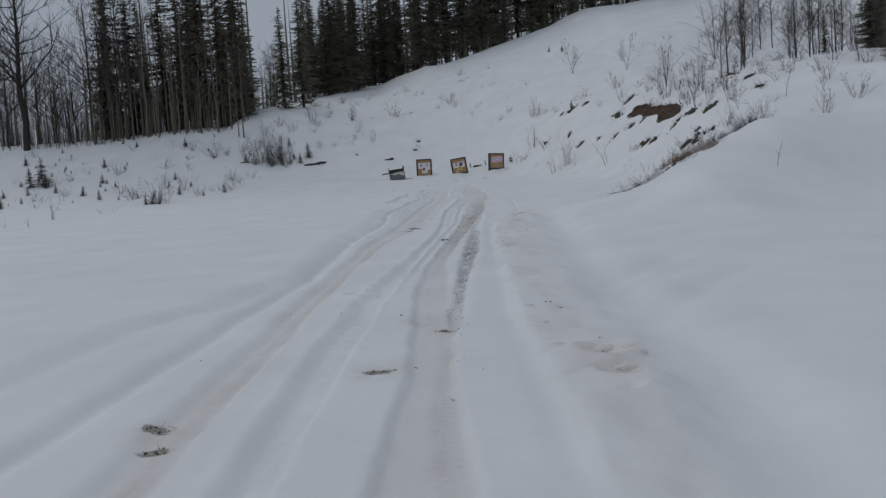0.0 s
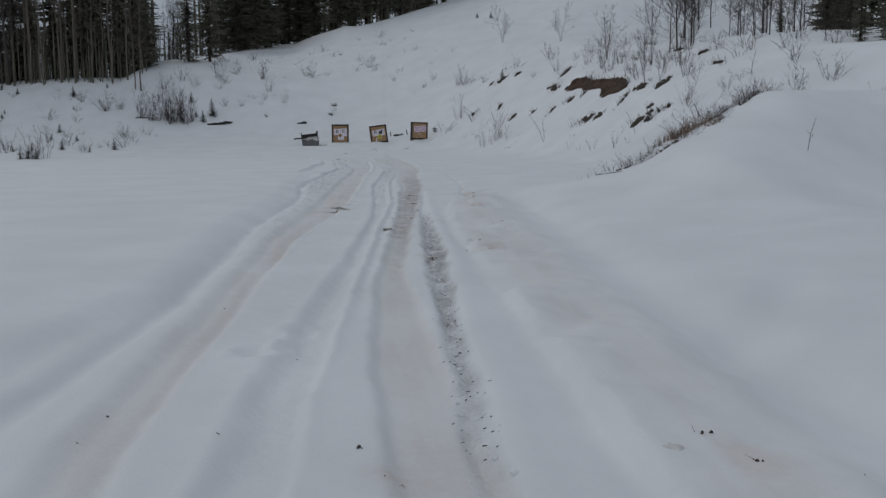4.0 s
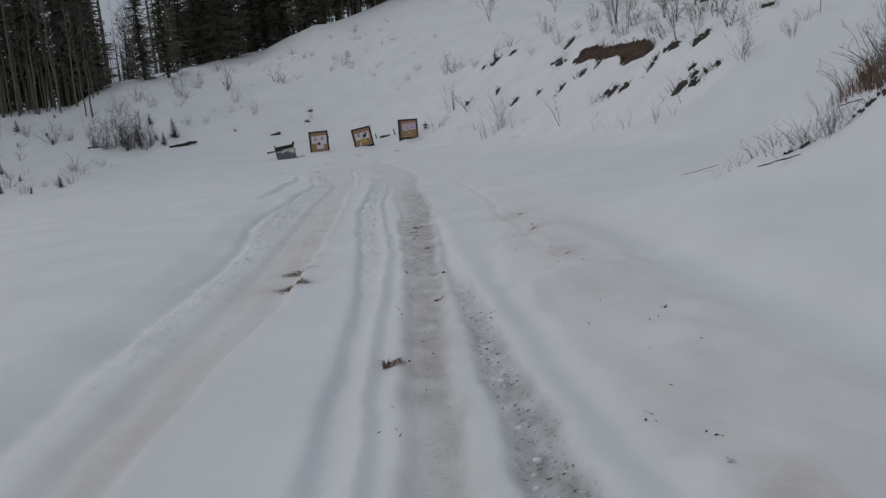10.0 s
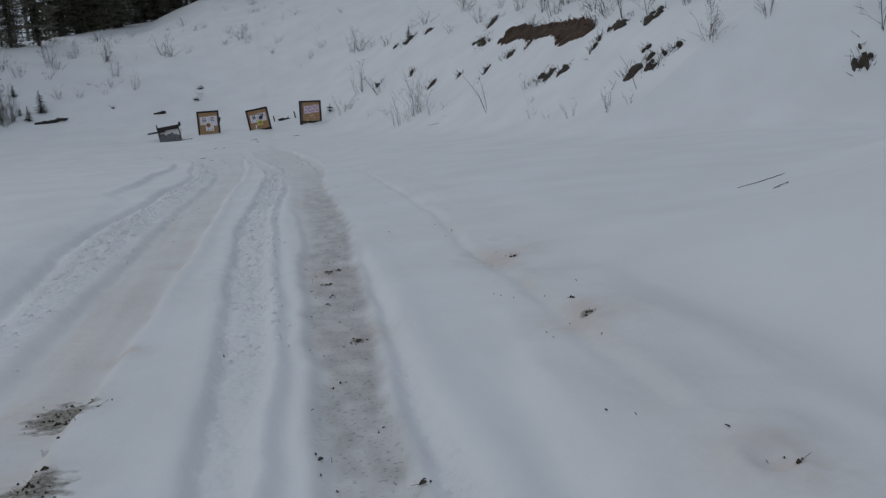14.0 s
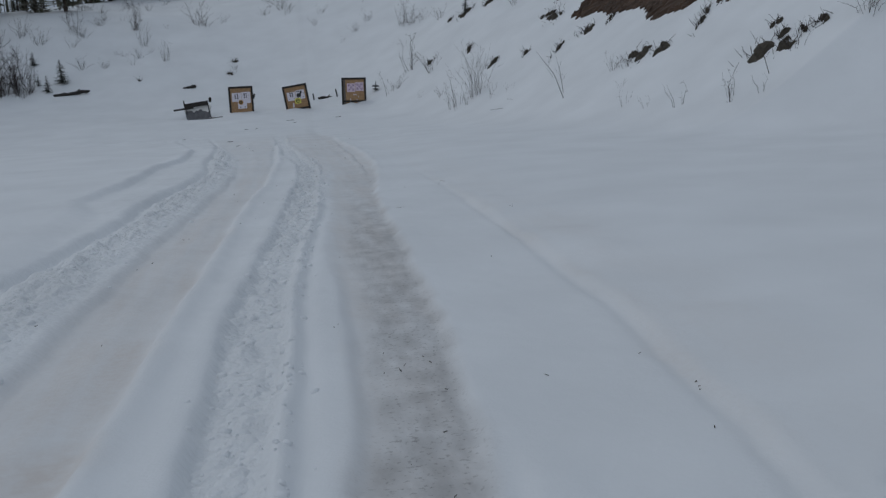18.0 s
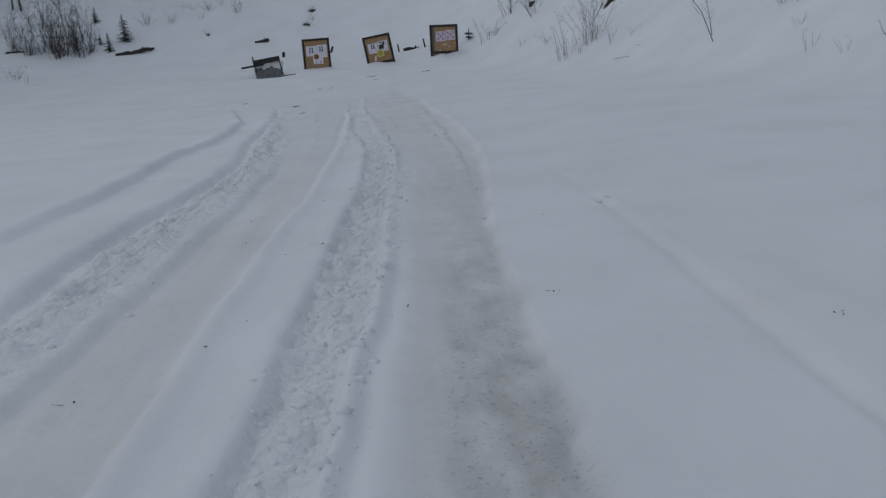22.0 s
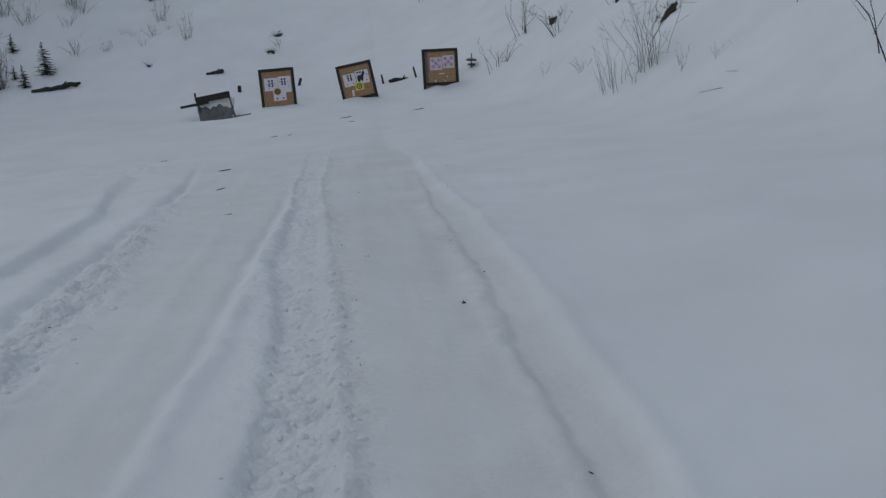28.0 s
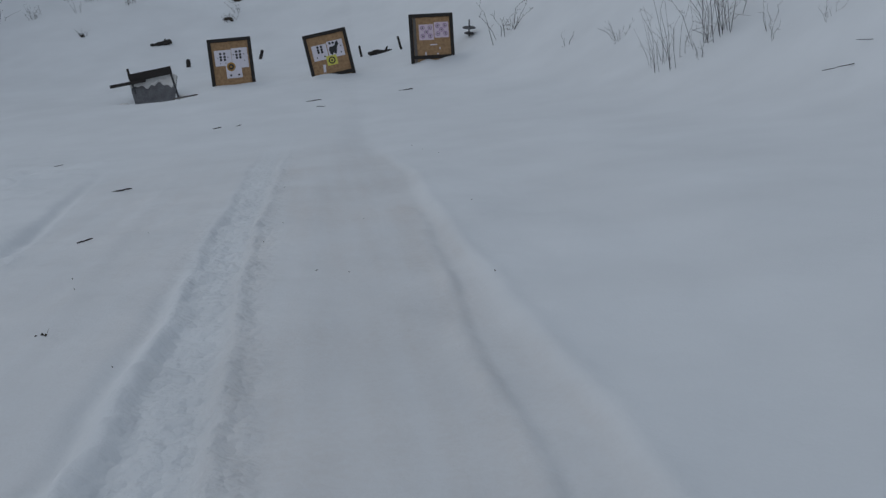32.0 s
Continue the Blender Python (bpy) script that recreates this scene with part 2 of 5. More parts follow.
    b.inputs["Specular IOR Level"].default_value = 0.25
    # relief: a soft grain everywhere, ripples in the ruts, crumbs where the snow is broken
    clods = nt.nodes.new("ShaderNodeTexVoronoi")
    clods.inputs["Scale"].default_value = 16
    nt.links.new(here, clods.inputs["Vector"])
    broken = math("MULTIPLY", crust, math("ADD", math("MULTIPLY", clods.outputs["Distance"], -1.3), math("MULTIPLY", noise_of(24, 5, here), 1.6)))
    fine = math("ADD", math("MULTIPLY", noise_of(9, 7, here), 0.28), math("MULTIPLY", noise_of(60, 4, here), 0.14))
    rippled = math("MULTIPLY", math("MAXIMUM", grit, math("MULTIPLY", packed, 0.5)), math("MULTIPLY", ripple, 0.5))
    bn = nt.nodes.new("ShaderNodeBump")
    bn.inputs["Strength"].default_value, bn.inputs["Distance"].default_value = 0.5, 0.035
    nt.links.new(math("ADD", math("ADD", fine, rippled), math("MULTIPLY", broken, 1.5)), bn.inputs["Height"])
    nt.links.new(bn.outputs["Normal"], b.inputs["Normal"])
    return m


SNOW = snow_material()
NEEDLES = material("spruce_needles", (0.15, 0.145, 0.105), 0.85, second=(0.075, 0.074, 0.055), scale=1.5, bump=0.0, per_object=0.4)
SPRUCE_BARK = material("spruce_bark", (0.075, 0.058, 0.045), 0.9, scale=6, per_object=0.3)
ASPEN_BARK = material("aspen_bark", (0.13, 0.112, 0.09), 0.85, second=(0.045, 0.039, 0.032), scale=3, per_object=0.5)
DARK_BARK = material("dark_bark", (0.062, 0.051, 0.046), 0.9, second=(0.028, 0.024, 0.022), scale=4, per_object=0.4)
YOUNG_NEEDLES = material("young_spruce_needles", (0.050, 0.054, 0.042), 0.85, second=(0.022, 0.025, 0.02), scale=3, bump=0.0, per_object=0.3)
OLD_BARK = material("old_dark_bark", (0.034, 0.029, 0.027), 0.9, scale=4)
TWIG = material("willow_twig", (0.050, 0.038, 0.035), 0.8, second=(0.020, 0.015, 0.014), scale=5, per_object=0.5)
DRY_GRASS = material("dry_grass", (0.22, 0.145, 0.09), 0.9, second=(0.09, 0.055, 0.035), scale=6, per_object=0.3)
EARTH = material("bare_earth", (0.095, 0.056, 0.034), 0.95, second=(0.035, 0.022, 0.015), scale=1.6, bump=0.8, bump_size=6)
DIRT = material("dark_dirt", (0.085, 0.070, 0.050), 0.95, second=(0.035, 0.030, 0.022), scale=9, bump=0.8)
STRAND_BOARD = material("strand_board", (0.47, 0.29, 0.145), 0.75, second=(0.19, 0.115, 0.058), scale=11, per_object=0.1)
DARK_TIMBER = material("dark_timber", (0.032, 0.027, 0.024), 0.85, scale=5)
GREY_TIMBER = material("grey_timber", (0.17, 0.15, 0.135), 0.85, scale=5)
PURPLE = material("pale_purple_ink", (0.36, 0.20, 0.40), 0.7, scale=3, bump=0.0)
PAPER = material("target_paper", (0.74, 0.70, 0.76), 0.7, scale=2, spread=0.03, bump=0.05)
PINK_PAPER = material("pale_pink_paper", (0.70, 0.58, 0.66), 0.7, scale=2, spread=0.03, bump=0.05)
INK = material("black_ink", (0.02, 0.02, 0.024), 0.6, scale=3, bump=0.0)
YELLOW = material("yellow_card", (0.72, 0.66, 0.12), 0.7, scale=3, spread=0.05, bump=0.0)
STEEL = material("weathered_steel", (0.085, 0.085, 0.09), 0.6, 0.3, scale=7)
HOLLOW_GREY = material("dark_grey_hollow", (0.20, 0.20, 0.21), 0.9, second=(0.085, 0.085, 0.09), scale=5, bump=0.9, bump_size=14)
OLD_SNOW = material("old_snow", (0.76, 0.755, 0.745), 0.8, second=(0.62, 0.60, 0.57), scale=5, bump=0.5)
BRASS = material("dull_orange_ink", (0.45, 0.24, 0.04), 0.7, scale=3, bump=0.0)

# ---- building helpers ----
class Geo:
    """Vertices and faces of one mesh."""

    def __init__(self):
        self.v, self.f = [], []

    def face(self, *pts):
        n = len(self.v)
        self.v += [tuple(p) for p in pts]
        self.f.append(tuple(range(n, n + len(pts))))

    def tube(self, pts, radii, sides=5):
        """A round bar through the points, closed at both ends."""
        pts = [Vector(p) for p in pts]
        first = len(self.v)
        for k, p in enumerate(pts):
            d = (pts[min(k + 1, len(pts) - 1)] - pts[max(k - 1, 0)]).normalized()
            a = d.cross((0, 0, 1)) if abs(d.z) < 0.9 else d.cross((1, 0, 0))
            a.normalize()
            b = d.cross(a)
            for s in range(sides):
                c = 2 * math.pi * s / sides
                self.v.append(tuple(p + (a * math.cos(c) + b * math.sin(c)) * radii[k]))
        for k in range(len(pts) - 1):
            for s in range(sides):
                i, j = first + k * sides + s, first + k * sides + (s + 1) % sides
                self.f.append((i, j, j + sides, i + sides))
        self.f.append(tuple(range(first, first + sides))[::-1])
        self.f.append(tuple(range(first + (len(pts) - 1) * sides, first + len(pts) * sides)))

    def box(self, lo, hi, bevel=0.0):
        """A box with its upright edges cut off by the bevel, and the rims eased."""
        (x0, y0, z0), (x1, y1, z1) = lo, hi
        c = bevel
        n = len(self.v)
        rings = [(z0, c), (z0 + c, 0), (z1 - c, 0), (z1, c)] if c else [(z0, 0), (z1, 0)]
        for z, e in rings:
            if c:
                self.v += [(x0 + c, y0 + e, z), (x1 - c, y0 + e, z), (x1 - e, y0 + c, z), (x1 - e, y1 - c, z),
                           (x1 - c, y1 - e, z), (x0 + c, y1 - e, z), (x0 + e, y1 - c, z), (x0 + e, y0 + c, z)]
            else:
                self.v += [(x0, y0, z), (x1, y0, z), (x1, y1, z), (x0, y1, z)]
        k = 8 if c else 4
        for r in range(len(rings) - 1):
            for s in range(k):
                i, j = n + r * k + s, n + r * k + (s + 1) % k
                self.f.append((i, j, j + k, i + k))
        self.f.append(tuple(range(n, n + k))[::-1])
        self.f.append(tuple(range(n + (len(rings) - 1) * k, n + len(rings) * k)))

    def disc(self, x, y, z, r, thick, sides=14):
        """A thin round plate facing -y."""
        self.tube([(x, y, z), (x, y - thick, z)], [r, r], sides)

    def mesh(self, name, mat, smooth=False):
        me = bpy.data.meshes.new(name)
        me.from_pydata(self.v, [], self.f)
        me.materials.append(mat)
        if smooth:
            me.polygons.foreach_set("use_smooth", [True] * len(me.polygons))
        me.update()
        return me


def part(name, geo, mat, parent, label="", smooth=False):
    ob = new(name, geo.mesh(name, mat, smooth))
    ob.parent = parent
    return tagged(ob, label)


def base(name, label, category, group="", kind=""):
    """An empty at a thing's base, which holds its parts."""
    return tagged(new(name), label, category, group, kind)


def drop(x, y, sink=0.05, turn=0.0, size=1.0):
    """A pose on the ground."""
    return Matrix.Translation((x, y, float(ground_height(x, y)) - sink)) @ pose(0, 0, 0, 0, 0, turn) @ Matrix.Scale(size, 4)


def place(ob, m):
    """Sets a thing down; its own scale stays 1."""
    ob.matrix_basis = m
    return ob


def copy_at(ob, m):
    """A copy of a thing at a pose that may hold a size of its own."""
    c = copy_thing(ob, m)
    c.matrix_basis = m
    return c

# ---- the lie of the land ----
LATTICE = np.random.RandomState(7).rand(256, 256)


def value_noise(x, y, size):
    """Smooth noise from -1 to 1 with lumps of about that size in metres."""
    u, v = np.asarray(x, float) / size + 90.0, np.asarray(y, float) / size + 40.0
    i, j = np.floor(u).astype(int), np.floor(v).astype(int)
    a, b = u - i, v - j
    a, b = a * a * (3 - 2 * a), b * b * (3 - 2 * b)
    i0, j0, i1, j1 = i % 256, j % 256, (i + 1) % 256, (j + 1) % 256
    low = LATTICE[i0, j0] * (1 - a) + LATTICE[i1, j0] * a
    high = LATTICE[i0, j1] * (1 - a) + LATTICE[i1, j1] * a
    return 2 * (low * (1 - b) + high * b) - 1


def ramp(t, w):
    """Nought below 0, t above, with a bend about w wide."""
    return w * np.logaddexp(0, np.asarray(t, float) / w)


def rise(a, b, t):
    s = np.clip((np.asarray(t, float) - a) / (b - a), 0, 1)
    return s * s * (3 - 2 * s)


def softer(a, b, w):
    """The lesser of two, rounded."""
    return -w * np.logaddexp(-a / w, -b / w)


def bump(t, w):
    return np.exp(-0.5 * (t / w) ** 2)


def road_middle(y):
    return -0.95 + 0.045 * np.asarray(y, float)


def crest_line(x):
    """How far back the snow slope ends and the forest begins."""
    return 88 + 36 * rise(-19, -11, x) - 11 * rise(-6, 3, x)


def slope_height(x, y):
    """The land without the road: flat, rising to the back and to the right bank."""
    x, y = np.asarray(x, float), np.asarray(y, float)
    foot = 82 + 0.15 * np.clip(x, -20, 0) + 1.6 * rise(22, 34, -x)
    crest = crest_line(x)
    upper = np.interp(x, [-19, -14, -10, -5, 1, 8, 16], [0.10, 0.12, 0.145, 0.17, 0.29, 0.285, 0.265])
    z = 0.095 * ramp(y - 65, 1.5) + 0.44 * ramp(y - foot, 2.0) - (0.535 - upper) * ramp(y - 92, 1.5)
    z = z - (upper - 0.05 + 0.22 * rise(-14, -19, x)) * ramp(y - crest, 1.2)
    toe = np.interp(y, [28, 36, 45, 52, 62, 72, 78, 98], [34, 21, 11.2, 10.0, 8.8, 6.8, 5.2, 3.0])
    steep = np.interp(y, [72, 92], [0.75, 0.4])
    top = np.interp(y, [40, 46, 53, 70], [3.0, 3.3, 4.6, 5.0])
    r = ramp(x - toe, 0.5 + 2.2 * rise(70, 92, y))
    z = z + softer(steep * r, top + 0.35 * np.clip(r - top / steep, -8, 5) + 0.06 * np.clip(r - top / steep - 5, 0, 40), 0.25)
    crown = np.interp(x, [1.6, 3.0, 3.8, 4.7, 5.65, 6.4, 7.4, 8.75, 9.7, 11, 13], [0, 0.10, 0.26, 0.43, 0.73, 1.16, 1.46, 1.88, 2.20, 2.28, 2.29])
    along = y - (23.9 + 0.98 * softer(ramp(x - 6.4, 0.5), 5.2 + 0 * x, 0.6))
    front, behind = 4.2 - 1.4 * rise(5, 8, x), 1.9 + 1.2 * rise(12, 18, x)
    z = z + crown * bump(along, np.where(along < 0, front, behind)) * (1 - rise(24, 40, x))
    z = z - 0.13 * rise(72, 80, y) * rise(-10, 2, -x)
    z = z - 0.08 * bump(y - 73.6, 2.4) * rise(-9, -6, x) * rise(-10, -7, -x)
    off = rise(2.2, 9, np.abs(x - road_middle(y)))
    z = z + off * ((0.03 + 0.065 * rise(66, 76, y)) * value_noise(x, y, 5.5) + (0.005 + 0.03 * rise(60, 70, y)) * value_noise(x, y, 1.9) + 0.22 * rise(68, 85, y + x) * value_noise(x, y, 3.1))
    return z


def track(name, y):
    """Where a line of the road lies across it, at y along it."""
    rows = TRACKS[name]
    return np.interp(y, [r[0] for r in rows], [r[1] for r in rows])


def across_road(x, y):
    """Metres across the road from its line, with the small wander of wheels and crumbling edges."""
    return x - road_middle(y) + 0.018 * value_noise(x * 0, y, 2.3) + 0.022 * value_noise(x, y, 0.7) + 0.012 * value_noise(x, y, 0.22) + 0.006 * value_noise(x, y, 0.1)


def step(t, w):
    """Nought to one across a line, w to each side."""
    return rise(-w, w, t)


def road_relief(x, y):
    """The height of ruts, ridges and crumbs on the driven snow, and how broken it is."""
    u = across_road(x, y)
    at = {name: track(name, y) for name in TRACKS}
    rough = value_noise(x, y, 0.17) + 0.7 * value_noise(x, y, 0.085)
    crumbs = rough + 0.9 * np.abs(value_noise(x + 31, y + 17, 0.13)) - 0.4
    lump, heap = value_noise(x, y, 0.5), value_noise(x, y, 1.1)
    late, early = rise(20, 29, y), 1 - rise(22, 26, y)
    far = rise(40, 44, y)

    def trough(a, b, wa, wb):
        return step(u - at[a], wa) * step(at[b] - u, wb)

    # the untouched snow to both sides, and the shelf beside the road
    k = u - at["bank"]
    p = np.interp(y, [4, 20, 30, 37, 41], [0.065, 0.08, 0.07, 0.04, 0.07]) * (1 - step(k, np.interp(y, [20, 37, 40, 44], [0.24, 0.3, 0.11, 0.07]))) + 0.02 * bump(k + 0.12, 0.1) * rise(39, 43, y)
    o = u - at["outer"]
    shelf = 1 - step(o, 0.1)
    p = p + (0.045 + 0.015 * late) * shelf - 0.02 * bump(k - 0.18, 0.14)
    # the outer groove and the ridge of crumbs that it threw up
    p = p - (0.055 + 0.02 * late) * bump(o, 0.085 - 0.02 * late) * (1 - 0.5 * rise(47, 53, y))
    middle = 0.5 * (at["outer"] + at["left_outer"]) - 0.04
    half = np.maximum(0.12, 0.42 * (at["left_outer"] - at["outer"]))
    on_ridge = rise(18, 22, y) * bump(u - middle, half * 0.62) * (1 - rise(52, 57, y))
    p = p + 0.045 * on_ridge - 0.02 * late * bump(u - middle + 0.02, 0.05)
    broken = on_ridge * (0.45 + 0.55 * rise(26, 34, y) + 0.25 * rise(36, 40, y))
    # the left wheel track
    p = p - 0.055 * (1 - 0.75 * rise(43, 47, y)) * trough("left_outer", "left_inner", 0.10 - 0.03 * late, 0.05) + 0.03 * bump(u - at["left_inner"] - 0.06, 0.06) * (0.3 * rise(12, 16, y) + 0.7 * rise(25, 30, y)) * (1 - rise(46, 50, y))
    p = p + 0.012 * bump(u - 0.5 * (at["left_outer"] + at["left_inner"]), 0.07)
    # the narrow track
    wl = 0.10 - 0.065 * rise(14, 19, y)
    p = p - (0.06 - 0.01 * late - 0.012 * far) * trough("narrow_left", "narrow_right", wl, 0.04) + 0.03 * bump(u - at["narrow_right"] - 0.02, 0.04) * rise(8, 14, y) + 0.012 * bump(u - at["narrow_left"] + 0.08, 0.05)
    p = p - 0.022 * bump(u - at["narrow_right"] - 0.12, 0.04) * rise(12, 16, y) * (1 - rise(36, 40, y))
    inside = trough("narrow_left", "narrow_right", 0.05, 0.06)
    broken = broken + inside * (0.12 + 0.5 * late + 0.3 * rise(33, 38, y) - 0.42 * rise(43, 48, y)) + 0.22 * rise(43, 46, y) * (1 - rise(54, 58, y)) * bump(u - at["narrow_left"] + 0.1, 0.08) + 0.45 * rise(36, 40, y) * bump(u - at["narrow_right"] - 0.08, 0.09)
    p = p + rise(43, 46, y) * (0.022 * bump(u - at["left_inner"] - 0.13, 0.05) * (1 + 0.7 * rough) - 0.045 * bump(u - at["left_inner"] - 0.02, 0.05)) * (1 - rise(52, 56, y))
    # the right wheel track, with its steep outer side
    deep = 0.05 * (1 - 0.35 * far)
    p = p - deep * step(u - at["rut_inner"], 0.05 + 0.12 * rise(30, 38, y)) * step(at["rut_outer"] - u, 0.045 + 0.03 * far)
    # the gritty groove beside it
    gr = rise(8, 10.5, y) * (1 - rise(26, 30, y))
    p = p - 0.055 * gr * trough("groove_left", "groove_right", 0.045, 0.04) + 0.02 * gr * bump(u - at["groove_right"] - 0.1, 0.08)
    broken = broken + 0.55 * gr * trough("groove_left", "groove_right", 0.05, 0.05) * early
    # the thrown-up line near the end of the road
    q = u - at["ridge"]
    beyond = np.clip(q / np.maximum(at["rut_outer"] - at["ridge"], 0.1), 0, 1)
    p = p + far * (0.018 * bump(q, 0.045) * (1 + 0.8 * rough) - (0.034 - 0.014 * rise(45, 49, y)) * step(q - 0.06, 0.028) * (1 - beyond)) * (1 - rise(53, 57, y))
    p = p + far * (0.022 * bump(u - at["rut_outer"] - 0.05, 0.06) + 0.014 * bump(u - at["rut_outer"] - 0.2, 0.16)) * (1 - rise(56, 60, y))
    # the crusted verge: worn lumps on its near part, a crisp foot further on
    near = rise(2, 5, y) * early
    on_verge = step(u - at["verge"], 0.06) * step(at["verge_end"] - u, 0.2)
    p = p + near * on_verge * (0.055 + 0.035 * heap + 0.045 * lump + 0.022 * value_noise(x, y, 0.22))
    p = p - 0.02 * near * bump(u - at["verge"] + 0.1, 0.07)
    p = p - 0.07 * near * bump(u - at["verge_end"] - 0.42, 0.22) + 0.05 * near * step(u - at["verge_end"] - 0.7, 0.3)
    fw = rise(21.5, 24.5, y) * (1 - rise(33, 46, y))
    f = u - at["foot"]
    p = p + fw * ((0.015 + 0.012 * heap) * step(f, 0.07) + 0.014 * bump(f - 0.45, 0.3) * (1 + lump) + 0.02 * step(f, 0.05) * lump * bump(f, 0.5) - 0.025 * bump(f + 0.03, 0.045))
    p = p + rise(24, 27, y) * 0.08 * step(u - at["foot"] - 0.7, 0.7)
    # tyre prints
    tread = np.sin(62 * y + 4 * np.abs(np.sin(18 * u)))
    p = p + 0.016 * tread * (bump(u - 0.72, 0.075) * rise(4.2, 5, y) * (1 - rise(7.6, 8.4, y)) + 0.8 * bump(u - 1.36, 0.07) * (rise(44, 46, y) - rise(49, 50.5, y)))
    ripple = np.sin(55 * y + 3 * value_noise(x, y, 0.3)) * bump(u - 0.5 * (at["rut_inner"] + at["rut_outer"]) - 0.05, 0.2)
    p = p + 0.0025 * ripple * (rise(13, 17, y) - rise(36, 40, y))
    p = p + 0.004 * rough * (1 - rise(2.3, 3.0, np.abs(u))) + 0.012 * lump * (1 - rise(3.5, 5, np.abs(u)))
    # trodden and wind-blown unevenness before the boards
    p = p + 0.012 * (lump + 0.6 * value_noise(x, y, 0.27)) * (rise(44, 52, y) - rise(58, 62, y)) * (1 - rise(4, 6, np.abs(u)))
    broken = np.clip(broken, 0, 1.3)
    return p + 0.036 * crumbs * broken, broken


def ground_height(x, y):
    """The snow as it lies, with the trodden and driven tracks in it."""
    x, y = np.asarray(x, float), np.asarray(y, float)
    z = slope_height(x, y)
    p = 0.0 if np.all(y > 64) else road_relief(x, y)[0]
    z = z + rise(-30, -5, y) * (1 - rise(55, 64, y)) * p
    # old tracks that swing off across the open snow, half drifted over
    for ax, ay, bx, by, curve in ((2.4, 16.5, 8.0, 18.6, -0.5), (1.9, 8.2, 4.6, 12.4, 0.15), (1.7, 10.8, 4.1, 14.3, -0.1)):
        length = math.hypot(bx - ax, by - ay)
        cx, cy = (bx - ax) / length, (by - ay) / length
        along = (x - ax) * cx + (y - ay) * cy
        side = -(x - ax) * cy + (y - ay) * cx - curve * np.sin(np.pi * np.clip(along / length, 0, 1))
        z = z + rise(-0.6, 1.2, along) * rise(-0.6, 1.5, length - along) * (-0.04 * bump(side, 0.17) + 0.015 * bump(np.abs(side) - 0.36, 0.14))
    for dx, dy, reach, deep in DENTS:
        away = np.hypot(x - dx, 0.8 * (y - dy)) / reach
        z = z - deep * np.exp(-1.2 * away ** 2) + 0.45 * deep * bump(away - 1.6, 0.4) * (1 + 0.8 * value_noise(x, y, 0.16))
    # trampled snow before the boards, and the hollow under the rack
    rough, lump = value_noise(x, y, 0.17) + 0.7 * value_noise(x, y, 0.085), value_noise(x, y, 0.5)
    tramp = bump(y - 61.8 + 0.35 * (x + 3), 1.6) * rise(-8, -5.5, x) * (1 - rise(-2.2, -0.8, x))
    z = z + 0.018 * value_noise(x, y, 0.85) * rise(58, 66, y) * (1 - rise(76, 79, y)) * (1 - rise(6, 10, np.abs(x - 1.5)))
    z = z + 0.06 * tramp * (rough * 0.7 + lump) + 0.012 * rise(56, 62, y) * (1 - rise(74, 78, y)) * lump
    # the footpath that goes on to the boards
    way = np.interp(y, [57, 60, 62, 64.5, 70], [2.9, 2.95, 2.95, 3.0, 3.6])
    z = z - 0.05 * bump(x - way - 0.06 * value_noise(x * 0, y, 0.9), 0.2) * rise(58, 61, y) * (1 - rise(64, 69, y))
    for bx, by, drift in ((-0.1, 74.44, 0.015), (2.73, 73.95, 0.07), (5.5, 73.5, 0.16)):
        z = z + drift * bump(x - bx + 0.1, 0.5) * bump(y - by, 0.26) * (1 + 0.5 * value_noise(x, y, 0.3))
    z = z - 0.45 * bump(x + 2.22, 0.62) * bump(y - 73.95, 0.6)
    return z


